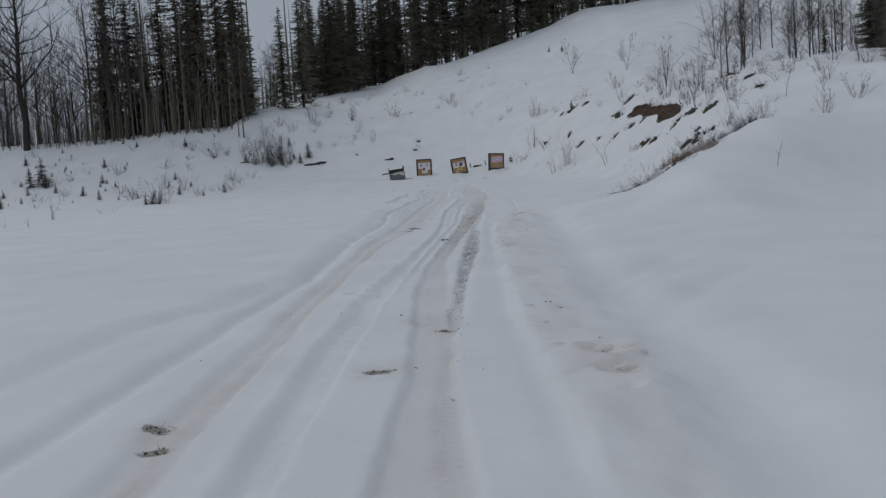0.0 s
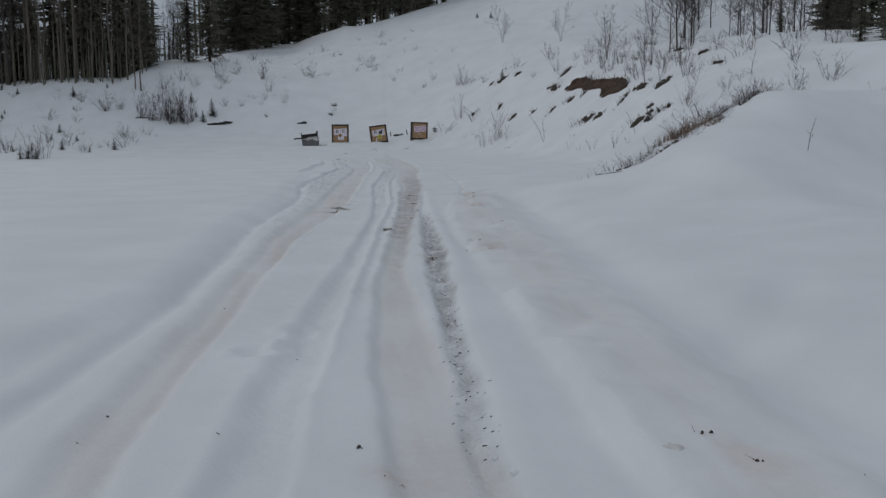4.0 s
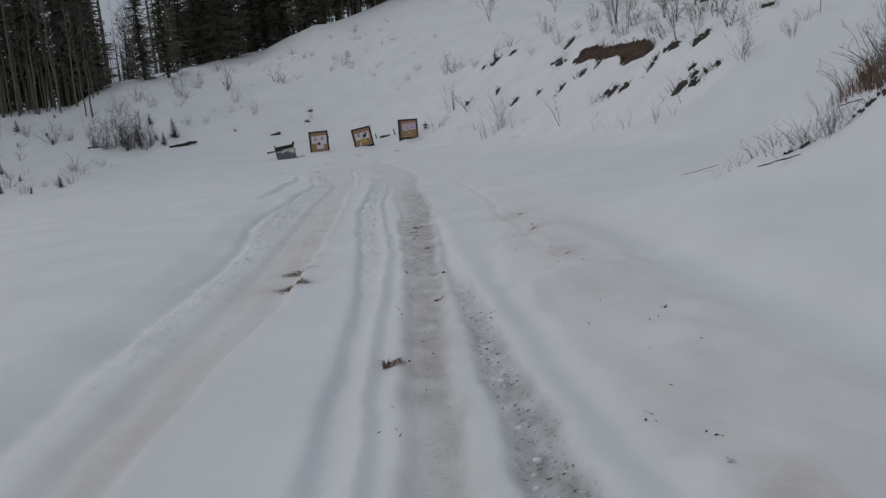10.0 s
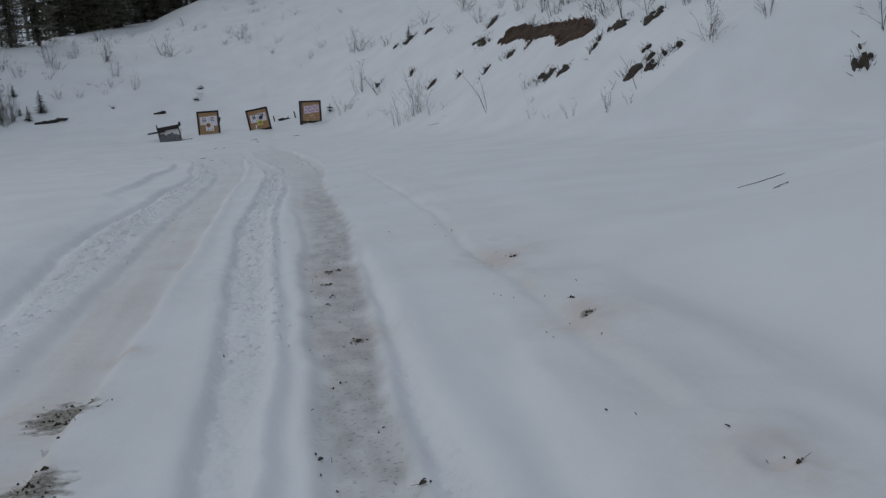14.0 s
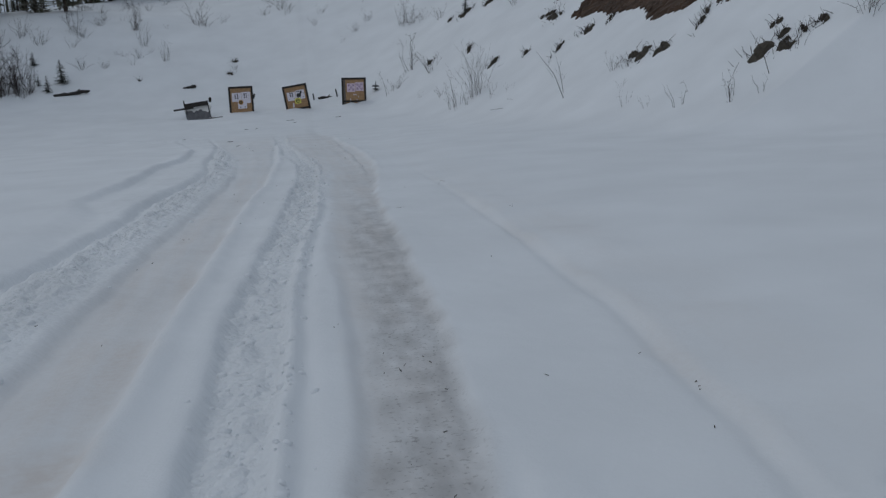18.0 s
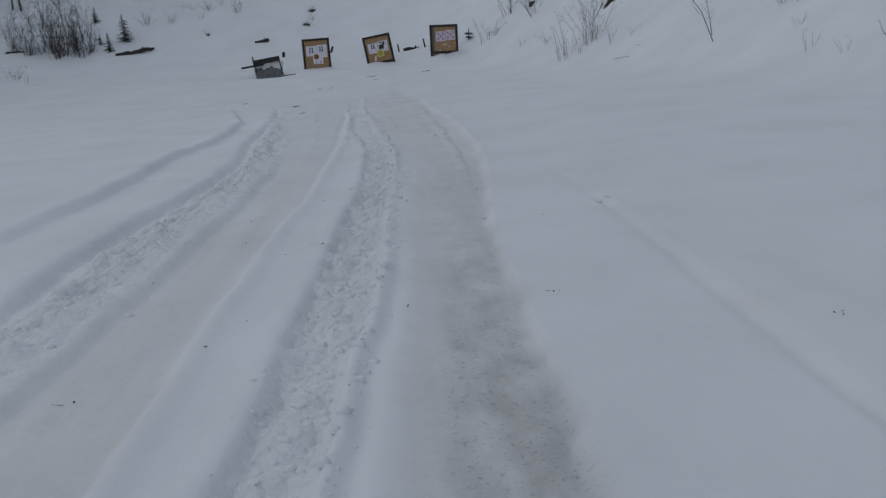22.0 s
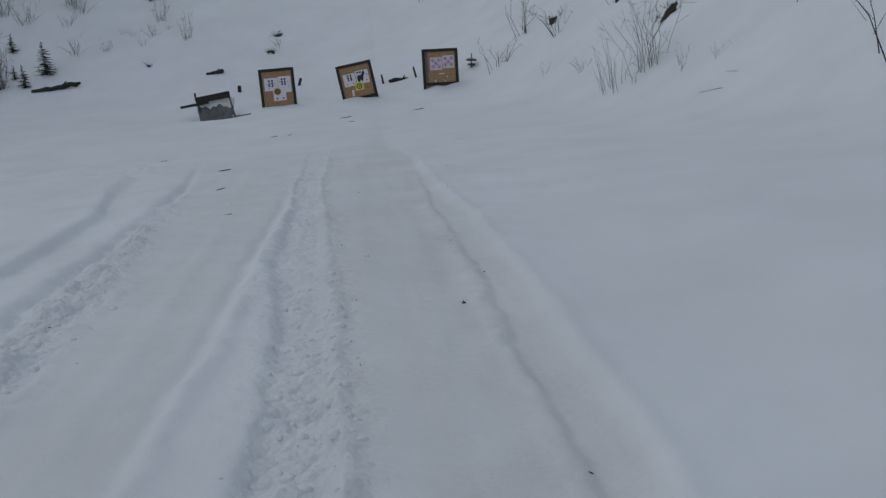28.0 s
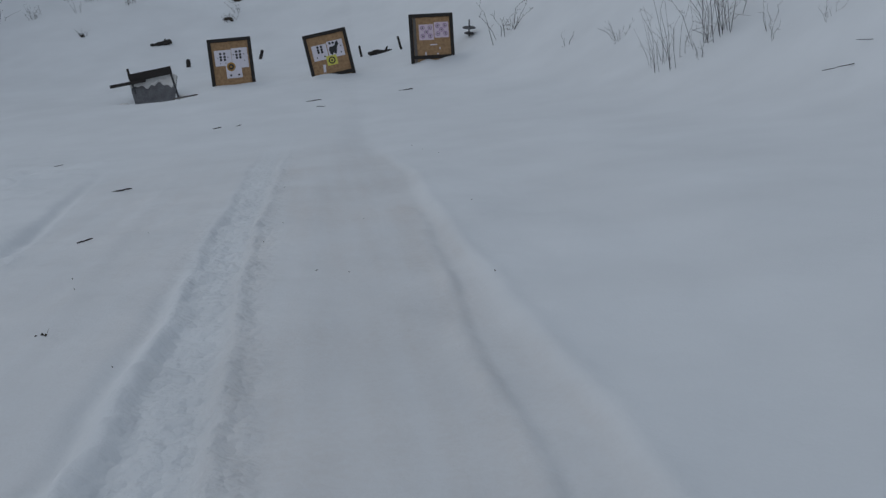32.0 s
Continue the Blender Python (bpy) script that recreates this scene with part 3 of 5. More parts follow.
def ground_masks(x, y):
    """How far the snow is packed and browned, gritty, broken, and stained by melted-out dirt."""
    u = across_road(x, y)
    at = {name: track(name, y) for name in TRACKS}
    end = 1 - rise(56, 66, y)
    u = u + 0.03 * value_noise(x, y, 0.6) + 0.012 * value_noise(x, y, 0.2)
    worn = 0.72 * step(u - at["left_outer"] - 0.02, 0.2) * step(at["left_inner"] - u, 0.12) * np.interp(y, [4, 28, 40, 48, 56], [1.0, 0.85, 0.65, 0.35, 0.3])
    rut = 0.52 * step(u - at["rut_inner"], 0.10) * step(at["rut_outer"] - u, 0.07) * np.interp(y, [4, 30, 44, 58], [1.0, 1.0, 0.8, 0.6])
    centre = 0.36 * rise(40, 46, y) * step(u - at["narrow_right"], 0.15) * step(at["rut_outer"] - u, 0.12)
    near = 1 - rise(22, 26, y)
    verge = 0.46 * near * step(u - at["verge"] - 0.1, 0.25) * step(at["verge_end"] - 0.1 - u, 0.4) * (0.9 + 0.35 * value_noise(x, y, 0.9))
    f = u - at["foot"]
    foot = 0.45 * rise(21, 24, y) * np.interp(y, [24, 29, 36, 46], [1.0, 0.9, 0.35, 0.1]) * (bump(f - 0.03, 0.07) + 0.8 * bump(f - 0.45, 0.28)) * (0.8 + 0.6 * value_noise(x, y, 0.8))
    packed = np.clip(np.maximum.reduce([worn, rut, centre, verge, foot]) * end, 0, 1)
    groove = step(u - at["groove_left"], 0.05) * step(at["groove_right"] - u, 0.04) * np.interp(y, [8.5, 10.5, 13, 19.5, 21, 23], [0, 0.5, 1.0, 1.0, 0.45, 0])
    out = at["rut_inner"] + np.interp(y, [26, 33], [0.02, 0.16])
    wheel = step(u - out, 0.12) * step(at["rut_outer"] - u, 0.07) * np.interp(y, [13, 18, 21, 27, 35, 39, 46], [0.0, 0.55, 0.95, 0.9, 0.72, 0.32, 0.06])
    grit = np.maximum(groove, wheel)
    _, broken = road_relief(x, y)
    stain = np.zeros_like(u)
    for sx, sy, reach in STAINS:
        stain = np.maximum(stain, np.clip(1 - np.hypot(x - sx, 0.75 * (y - sy)) / reach, 0, 1))
    soil = np.zeros_like(u)
    for sx, sy, wide, long in THAWED:
        soil = np.maximum(soil, np.clip(1 - np.hypot((x - sx) / wide, (y - sy) / long), 0, 1))
    return {"soil": soil, "packed": packed, "grit": grit, "crust": broken * end, "stain": stain}


# ---- the ground, one sheet to the horizon ----
def spaced(*runs):
    """Grid lines: (from, to, step) runs laid end to end."""
    out = [np.arange(a, b, s) for a, b, s in runs]
    return np.concatenate(out)


gx = spaced((-900, -120, 60), (-120, -40, 5), (-40, -9, 0.5), (-9, -5, 0.25), (-5, -3.1, 0.09), (-3.1, 3.1, 0.026), (3.1, 5, 0.08), (5, 7, 0.14), (7, 26, 0.35), (26, 60, 1.5), (60, 120, 6), (120, 961, 60))
gy = spaced((-300, -20, 20), (-20, 2, 1.0), (2, 4, 0.08), (4, 8.6, 0.022), (8.6, 9, 0.04), (9, 44, 0.05), (44, 51, 0.035), (51, 58, 0.06), (58, 66, 0.1), (66, 78, 0.16), (78, 116, 0.4), (116, 160, 4), (160, 300, 20), (300, 1701, 100))
xx, yy = np.meshgrid(gx, gy)
xx = xx + road_middle(np.clip(yy, 0, 60))
zz = ground_height(xx, yy)
verts = np.stack([xx, yy, zz], -1).reshape(-1, 3).astype(np.float32)
nx, ny = len(gx), len(gy)
idx = np.arange(nx * ny).reshape(ny, nx)
quads = np.stack([idx[:-1, :-1], idx[:-1, 1:], idx[1:, 1:], idx[1:, :-1]], -1).reshape(-1, 4).astype(np.int32)
ground_mesh = bpy.data.meshes.new("ground")
ground_mesh.vertices.add(len(verts))
ground_mesh.vertices.foreach_set("co", verts.ravel())
ground_mesh.loops.add(quads.size)
ground_mesh.loops.foreach_set("vertex_index", quads.ravel())
ground_mesh.polygons.add(len(quads))
ground_mesh.polygons.foreach_set("loop_start", np.arange(0, quads.size, 4, dtype=np.int32))
ground_mesh.polygons.foreach_set("use_smooth", np.ones(len(quads), dtype=bool))
ground_mesh.update(calc_edges=True)
ground_mesh.materials.append(SNOW)
for mask_name, values in ground_masks(xx, yy).items():
    ground_mesh.attributes.new(mask_name, "FLOAT", "POINT").data.foreach_set("value", values.ravel().astype(np.float32))
tagged(new("ground", ground_mesh), "snow-covered ground with packed brownish vehicle tracks", "ground", kind="structure")

# ---- trees ----
def spruce_tree(height, seed, bare=0.12, spread=0.15, whorl=(5, 8), gap=(0.016, 0.028), needles=None):
    """A spruce: tapered trunk and a crown of drooping boughs set with clumps of needles."""
    rnd = random.Random(seed)
    tree = base("spruce_tree", "tall dark green spruce tree standing in snow", "tree", "spruces of the forest edge")
    trunk = Geo()
    trunk.tube([(0, 0, -0.6), (0, 0, height * 0.5), (0.05, 0, height * 0.99)], [height * 0.011, height * 0.007, 0.015], 6)
    part("trunk", trunk, SPRUCE_BARK, tree)
    crown = Geo()
    z = height * bare
    while z < height * 0.985:
        f = (z / height - bare) / (1 - bare)
        reach = height * spread * (1 - f) ** 0.75 * (0.35 + 0.65 * min(1, (f + 0.08) * 5)) + 0.007 * height
        for k in range(rnd.randint(*whorl)):
            a = rnd.uniform(0, 2 * math.pi)
            ln = reach * rnd.uniform(0.55, 1.15)
            d, s = Vector((math.cos(a), math.sin(a), 0)), Vector((-math.sin(a), math.cos(a), 0))
            sag = rnd.uniform(0.25, 0.55)
            steps = max(2, min(6, int(ln / (0.025 * height))))
            prev = Vector((0, 0, z))
            for n in range(1, steps + 1):
                q = n / steps
                p = Vector((0, 0, z)) + d * ln * q + Vector((0, 0, -sag * ln * q + 0.22 * ln * q * q))
                w = (0.0085 * height * spread / 0.15 + 0.08 * ln) * (1.15 - q) * rnd.uniform(0.6, 1.3) + 0.003 * height
                for side in (-1, 1):
                    tip = p + s * side * w * 1.5 + d * w * 0.6 + Vector((0, 0, -w * rnd.uniform(0.2, 0.9)))
                    crown.face(prev, p + Vector((0, 0, 0.002 * height)), tip)
                low = (prev + p) / 2 + Vector((0, 0, -w * rnd.uniform(0.7, 1.6))) + s * rnd.uniform(-0.4, 0.4) * w
                crown.face(prev, low, p)
                prev = p
        z += height * rnd.uniform(*gap)
    part("crown", crown, needles or NEEDLES, tree)
    return tree


def bare_tree(height, seed, mat, name="aspen_tree", label="slender leafless aspen tree with pale bark", lean=0.03, clear=0.35, limbs=22, girth=0.0075, reach=1.0, fine=0.004, rising=(0.3, 1.3), stems=1):
    """A leafless tree: one or more tapered stems, crooked limbs that fork twice into twigs."""
    rnd = random.Random(seed)
    tree = base(name, label, "tree", "leafless trees of the hillside")
    boughs = Geo()

    def grow(start, d, length, r, depth):
        """A crooked branch with its side branches."""
        pts, here = [start], start
        n = 4 if depth == 0 else 3 if depth == 1 else 2
        for _ in range(n - 1):
            d = (d + Vector((rnd.uniform(-0.35, 0.35), rnd.uniform(-0.35, 0.35), rnd.uniform(-0.1, 0.35)))).normalized()
            here = here + d * length / (n - 1)
            pts.append(here)
        boughs.tube(pts, [max(fine * 0.45, r * (1 - 0.85 * k / (n - 1))) for k in range(n)], 3)
        if depth == 2:
            return
        for _ in range(rnd.randint(3, 5) if depth == 0 else rnd.randint(1, 3)):
            k = rnd.randint(0, n - 2)
            s = pts[k].lerp(pts[k + 1], rnd.random())
            side = (d * 0.8 + Vector((rnd.uniform(-1, 1), rnd.uniform(-1, 1), rnd.uniform(-0.3, 0.8)))).normalized()
            grow(s, side, length * rnd.uniform(0.25, 0.6), max(fine, r * 0.5), depth + 1)

    for stem in range(stems):
        tall = height * (1 if stem == 0 else rnd.uniform(0.55, 0.9))
        spread = lean + (0.22 if stems > 1 else 0)
        dx, dy = rnd.uniform(-spread, spread), rnd.uniform(-spread, spread)
        bends = [Vector((0, 0, -0.4))]
        for k in range(1, 8):
            h = tall * k / 7
            bends.append(Vector((dx * h + rnd.uniform(-1, 1) * height * 0.008, dy * h + rnd.uniform(-1, 1) * height * 0.008, h)))
        trunk = Geo()
        trunk.tube(bends, [max(fine, tall * girth * (1 - 0.93 * k / 7)) for k in range(8)], 6)
        part("trunk", trunk, mat, tree)
        for n in range(limbs // stems):
            f = clear + (0.98 - clear) * (n + rnd.random()) / (limbs // stems)
            k = min(6, int(f * 7))
            p = bends[k].lerp(bends[k + 1], f * 7 - k)
            a, up = rnd.uniform(0, 2 * math.pi), rnd.uniform(*rising)
            d = Vector((math.cos(a), math.sin(a), up)).normalized()
            ln = tall * reach * rnd.uniform(0.06, 0.24) * (1.2 - f) + 0.02 * tall
            grow(p, d, ln, max(fine, tall * girth * 0.42 * (1.1 - f)), 0)
    part("branchwork", boughs, mat, tree)
    return tree


def shrub(height, spread, stems, seed, name="willow_shrub", label="leafless willow shrub poking out of the snow", mat=None, fork=3, girth=1.0):
    """A leafless shrub: a bundle of crooked thin stems, each with side twigs."""
    rnd = random.Random(seed)
    thing = base(name, label, "shrub", "leafless shrubs in the snow")
    geo = Geo()
    for n in range(stems):
        a, o = rnd.uniform(0, 2 * math.pi), rnd.uniform(0, 0.22) * spread
        h, out = height * rnd.uniform(0.35, 1.0), spread * rnd.uniform(0.05, 0.6)
        pts = [Vector((math.cos(a) * o, math.sin(a) * o, -0.12))]
        for k in (0.35, 0.7, 1.0):
            pts.append(Vector((math.cos(a) * (o + out * k ** 1.4) + rnd.uniform(-0.11, 0.11) * h, math.sin(a) * (o + out * k ** 1.4) + rnd.uniform(-0.11, 0.11) * h, h * k)))
        r = (0.0032 + 0.0036 * height) * girth
        geo.tube(pts, [r, r * 0.8, r * 0.55, r * 0.25], 3)
        for m in range(fork):
            k = rnd.randint(0, 2)
            s = pts[k].lerp(pts[k + 1], rnd.random())
            b = rnd.uniform(0, 2 * math.pi)
            g = s + Vector((math.cos(b) * rnd.uniform(0.05, 0.28) * h, math.sin(b) * rnd.uniform(0.05, 0.28) * h, rnd.uniform(-0.04, 0.28) * h))
            geo.tube([s, g], [r * 0.55, r * 0.25], 3)
            if rnd.random() < 0.5:
                q = s.lerp(g, 0.5)
                geo.tube([q, q + (g - s) * 0.4 + Vector((rnd.uniform(-0.08, 0.08), rnd.uniform(-0.08, 0.08), 0.05)) * h], [r * 0.4, r * 0.2], 3)
    part("twigwork", geo, mat or TWIG, thing)
    return thing
# ---- the forest behind the crest ----
SPRUCES = [spruce_tree(h, s, b, 0.145, gap=(0.011, 0.022)) for h, s, b in ((17, 1, 0.04), (20, 2, 0.05), (14, 3, 0.03), (18, 4, 0.07), (9, 5, 0.02))]
ASPENS = [bare_tree(h, s, ASPEN_BARK, clear=c, limbs=n, fine=0.008) for h, s, c, n in ((14, 11, 0.45, 24), (12, 12, 0.35, 24), (16, 13, 0.5, 26), (10, 14, 0.25, 22))]
AIRY = [bare_tree(h, s, DARK_BARK, name="leafless_tree", label="leafless tree with fine dark branches", clear=c, limbs=n, reach=2.6, girth=g, fine=0.015) for h, s, c, n, g in ((12, 21, 0.15, 34, 0.010), (9, 22, 0.10, 34, 0.011), (15, 23, 0.25, 36, 0.010))]
used = set()


def plant(kind, x, y, size=1.0, turn=None, sink=0.1):
    """Sets one tree down: the first use takes the tree itself, later ones a copy."""
    m = drop(x, y, sink, random.uniform(0, 360) if turn is None else turn, size)
    if kind.name in used:
        return copy_at(kind, m)
    used.add(kind.name)
    return place(kind, m)


rng = random.Random(42)
spots = []


def room(x, y, gap):
    if any((x - a) ** 2 + (y - b) ** 2 < gap * gap for a, b in spots):
        return False
    spots.append((x, y))
    return True


def sky_gap(x, y):
    return abs(x + 14.3 + 0.165 * (y - 90)) < 1.5


deep, thicket = [], []
for _ in range(3000):
    x = rng.uniform(-31, 34)
    back = rng.uniform(0.8, 17)
    y = float(crest_line(x)) + back
    if x < -11 and y > 118 or sky_gap(x, y) or not room(x, y, 1.95):
        continue
    if back > 6:
        deep.append((rng.choice(SPRUCES[:4]), drop(x, y, 0.1, rng.uniform(0, 360), rng.uniform(0.6, 1.1))))
        continue
    if x > -14:
        plant(rng.choice(SPRUCES[:4]), x, y, rng.uniform(0.6, 1.1), rng.uniform(0, 360))
    elif y > crest_line(x) + 3:
        plant(rng.choice(SPRUCES[:4] + ASPENS[:1]), x, y, rng.uniform(0.7, 1.1), rng.uniform(0, 360))
    elif rng.random() < 0.6:
        plant(rng.choice(ASPENS), x, y, rng.uniform(0.7, 1.05), rng.uniform(0, 360))
# young growth that closes the wood at its foot
for _ in range(620):
    x = rng.uniform(-31, 30)
    y = float(crest_line(x)) + rng.uniform(0.6, 8)
    if x > -12 or x < -15.5:
        deep.append((SPRUCES[4], drop(x, y, 0.1, rng.uniform(0, 360), rng.uniform(0.18, 0.6) + (0.12 if x < -15 else 0))))
for _ in range(300):
    x = rng.uniform(-46, -15.8)
    y = float(crest_line(x)) + rng.uniform(0.4, 4.5)
    deep.append((SPRUCES[4], drop(x, y, 0.1, rng.uniform(0, 360), rng.uniform(0.14, 0.36) if x < -30 else rng.uniform(0.2, 0.5))))
for _ in range(60):
    x, y = rng.uniform(-40, -29), rng.uniform(96, 112)
    deep.append((SPRUCES[4], drop(x, y, 0.1, rng.uniform(0, 360), rng.uniform(0.4, 0.9))))
for _ in range(110):
    x, y = rng.uniform(-66, -27), rng.uniform(89.5, 122)
    thicket.append((rng.choice(AIRY), drop(x, y, 0.1, rng.uniform(0, 360), rng.uniform(0.35, 0.85))))
for _ in range(26):
    x, y = rng.uniform(-17, -11), rng.uniform(112, 122)
    thicket.append((rng.choice(AIRY), drop(x, y, 0.1, rng.uniform(0, 360), rng.uniform(0.3, 0.6))))


def joined(name, members, which, mat, label):
    """Many alike growths, too close-grown to tell apart, as one mesh."""
    vs, loops_all, starts, at, loop_at = [], [], [], 0, 0
    for kind, m in members:
        me = kind.children[which].data
        co = np.empty(len(me.vertices) * 3, dtype=np.float32)
        me.vertices.foreach_get("co", co)
        turn = np.array(m, dtype=np.float32)
        vs.append(co.reshape(-1, 3) @ turn[:3, :3].T + turn[:3, 3])
        loops = np.empty(len(me.loops), dtype=np.int32)
        me.loops.foreach_get("vertex_index", loops)
        first = np.empty(len(me.polygons), dtype=np.int32)
        me.polygons.foreach_get("loop_start", first)
        loops_all.append(loops + at)
        starts.append(first + loop_at)
        at += len(me.vertices)
        loop_at += len(loops)
    mesh = bpy.data.meshes.new(name)
    vs, loops_all, starts = np.concatenate(vs), np.concatenate(loops_all), np.concatenate(starts)
    mesh.vertices.add(len(vs))
    mesh.vertices.foreach_set("co", vs.ravel())
    mesh.loops.add(len(loops_all))
    mesh.loops.foreach_set("vertex_index", loops_all)
    mesh.polygons.add(len(starts))
    mesh.polygons.foreach_set("loop_start", starts)
    mesh.update(calc_edges=True)
    mesh.materials.append(mat)
    return tagged(new(name, mesh), label, "forest", kind="stuff")


for _ in range(150):
    x, y = rng.uniform(-52, -26), rng.uniform(88.3, 93)
    thicket.append((rng.choice(AIRY), drop(x, y, 0.1, rng.uniform(0, 360), rng.uniform(0.12, 0.3))))
for _ in range(70):
    x, y = rng.uniform(-50, -28), rng.uniform(93, 104)
    deep.append((SPRUCES[4], drop(x, y, 0.1, rng.uniform(0, 360), rng.uniform(0.25, 0.55))))
for _ in range(200):
    x, y = (rng.uniform(-50, -28), rng.uniform(90, 94)) if rng.random() < 0.6 else (rng.uniform(-28, -16), rng.uniform(91, 96))
    deep.append((SPRUCES[4], drop(x, y, 0.1, rng.uniform(0, 360), rng.uniform(0.15, 0.38))))
joined("spruce_wood", deep, 1, NEEDLES, "dense dark spruce wood behind the forest edge")
joined("leafless_thicket", thicket, 1, DARK_BARK, "thicket of fine leafless branches behind the slope")
# the lone spruces beside the gap, and the thin wood to the far side of it
for x, y, k, s in ((-13.6, 95, 2, 0.74), (-11.9, 96.5, 1, 0.62), (-30.4, 93, 2, 0.85), (-31.6, 97, 0, 0.7), (-17.9, 92.5, 0, 1.0), (-19.2, 92, 0, 1.0), (-21.5, 93.5, 3, 1.0), (-16.3, 101, 4, 0.4), (-15.2, 99, 4, 0.3), (-17.3, 91.5, 0, 0.95), (-23, 92, 0, 1.0), (-25, 93, 3, 0.95), (-27, 92.5, 2, 0.95)):
    plant(SPRUCES[k], x, y, s, rng.uniform(0, 360))
for _ in range(64):
    x = rng.uniform(-62, -28)
    y = 88 + rng.uniform(1, 24)
    if room(x, y, 1.3):
        plant(rng.choice(AIRY + ASPENS[1:2]), x, y, rng.uniform(0.55, 1.05), rng.uniform(0, 360))
for x, y in ((-15.8, 100), (-16.4, 104), (-14.6, 97), (-15.4, 107)):
    plant(AIRY[1], x, y, 0.7, rng.uniform(0, 360))
BIG = bare_tree(19, 27, OLD_BARK, name="leafless_tree", label="large leafless tree with a thick dark trunk", clear=0.28, limbs=40, girth=0.0175, reach=2.7, fine=0.017, rising=(-0.05, 0.9), lean=0.012)
plant(BIG, -37.0, 88.7, 1.0, 40)
for x, y, k, s in ((-30.8, 89.5, 2, 1.0), (-30.2, 90.5, 0, 1.15), (-27.6, 89.2, 2, 1.05), (-28.4, 90, 0, 1.1), (-33.5, 90, 1, 1.0), (-35.2, 91, 1, 0.9), (-39.2, 90, 0, 0.9), (-40.5, 92, 1, 1.1)):
    plant(AIRY[k], x, y, s, rng.uniform(0, 360))
# the wood that closes up to the far side of the lone spruce
for _ in range(30):
    x, y = rng.uniform(-13.6, -7.5), rng.uniform(113.5, 121)
    if room(x, y, 0.9):
        plant(rng.choice(SPRUCES[:4]), x, y, rng.uniform(0.55, 0.95), rng.uniform(0, 360))
# thin aspens before the dark spruces, leaning every way
for _ in range(34):
    x, y = rng.uniform(-30, -16.2), rng.uniform(88.6, 92)
    if room(x, y, 0.45):
        plant(rng.choice(ASPENS), x, y, rng.uniform(0.6, 0.95), rng.uniform(0, 360))
# saplings of aspen along the foot of the forest
for x, y, s in ((-16.4, 87, 0.9), (-16.9, 87.2, 0.75), (-19, 88.5, 0.8), (-20.6, 88.6, 1.0), (-22, 88.5, 0.85), (-23.2, 88.7, 1.05), (-24.5, 88.3, 0.9), (-25.6, 88.8, 1.1), (-27, 88.6, 0.8), (-29, 88.9, 0.8)):
    plant(ASPENS[3], x, y, s, rng.uniform(0, 360))

# ---- leafless trees and young firs on the right bank ----
BANK = [bare_tree(h, s, DARK_BARK, name="alder_tree", label="small leafless alder tree on the snowy bank", clear=c, limbs=n, girth=0.0072, reach=2.3, stems=st, fine=0.0055, rising=(0.3, 1.2)) for h, s, n, c, st in ((3.2, 31, 40, 0.12, 3), (2.6, 32, 26, 0.12, 2), (6.0, 33, 46, 0.06, 1), (5.0, 34, 46, 0.15, 3), (7.0, 35, 44, 0.2, 1))]
for x, y, k, s in ((14.2, 87.3, 1, 1.15), (17.9, 81.5, 1, 1.15), (17.1, 65.6, 0, 1.15), (16.3, 63.6, 1, 0.75), (15.6, 76.0, 1, 0.5), (15.2, 52.2, 1, 0.85), (15.4, 50.6, 1, 0.55),
                   (19.0, 58.0, 4, 0.95), (18.4, 57.6, 2, 0.7), (19.9, 58.3, 4, 0.7), (20.4, 59.2, 2, 0.75), (20.9, 52.2, 3, 0.8), (21.4, 51.6, 4, 0.75), (24.3, 58.6, 2, 0.8), (21.0, 61, 2, 0.7), (26, 62, 4, 0.9), (27.5, 60, 3, 0.9), (14.7, 45.0, 1, 0.4), (15.7, 46.7, 1, 0.42),
                   (17.6, 59.6, 3, 0.5), (28, 66, 4, 1.0), (22.5, 57, 3, 0.6), (17.8, 41.7, 1, 0.75), (18.0, 38.7, 0, 0.65), (23.9, 53.9, 4, 0.75), (24.4, 54.3, 2, 0.85), (26, 53, 3, 0.9), (27, 47, 2, 0.9), (29, 56, 4, 1.0), (22.1, 47.2, 1, 0.9)):
    plant(BANK[k], x, y, s, rng.uniform(0, 360), 0.02)
for _ in range(15):
    x, y = rng.uniform(24, 40), rng.uniform(56, 90)
    if x > 20 + (y - 56) * 0.12 and room(x, y, 1.2):
        plant(BANK[rng.choice((0, 2, 3, 4, 4))], x, y, rng.uniform(0.7, 1.2), rng.uniform(0, 360), 0.02)
for x, y, k, s in ((27.0, 54.6, 2, 0.55), (28.2, 55.4, 2, 0.65), (30, 57, 2, 0.65), (29.0, 60, 0, 0.55), (27.6, 57.5, 2, 0.5), (31.5, 64, 0, 0.6), (26.2, 52.5, 4, 0.5), (33.5, 66, 3, 0.6), (32, 52, 2, 0.5), (33, 58, 3, 0.5), (30.5, 62, 0, 0.5), (23.2, 46.3, 4, 0.45), (24.2, 45.6, 4, 0.5), (25.0, 47.0, 4, 0.6), (24.1, 56.0, 4, 0.3), (34, 62, 1, 0.5)):
    plant(SPRUCES[k], x, y, s, rng.uniform(0, 360))

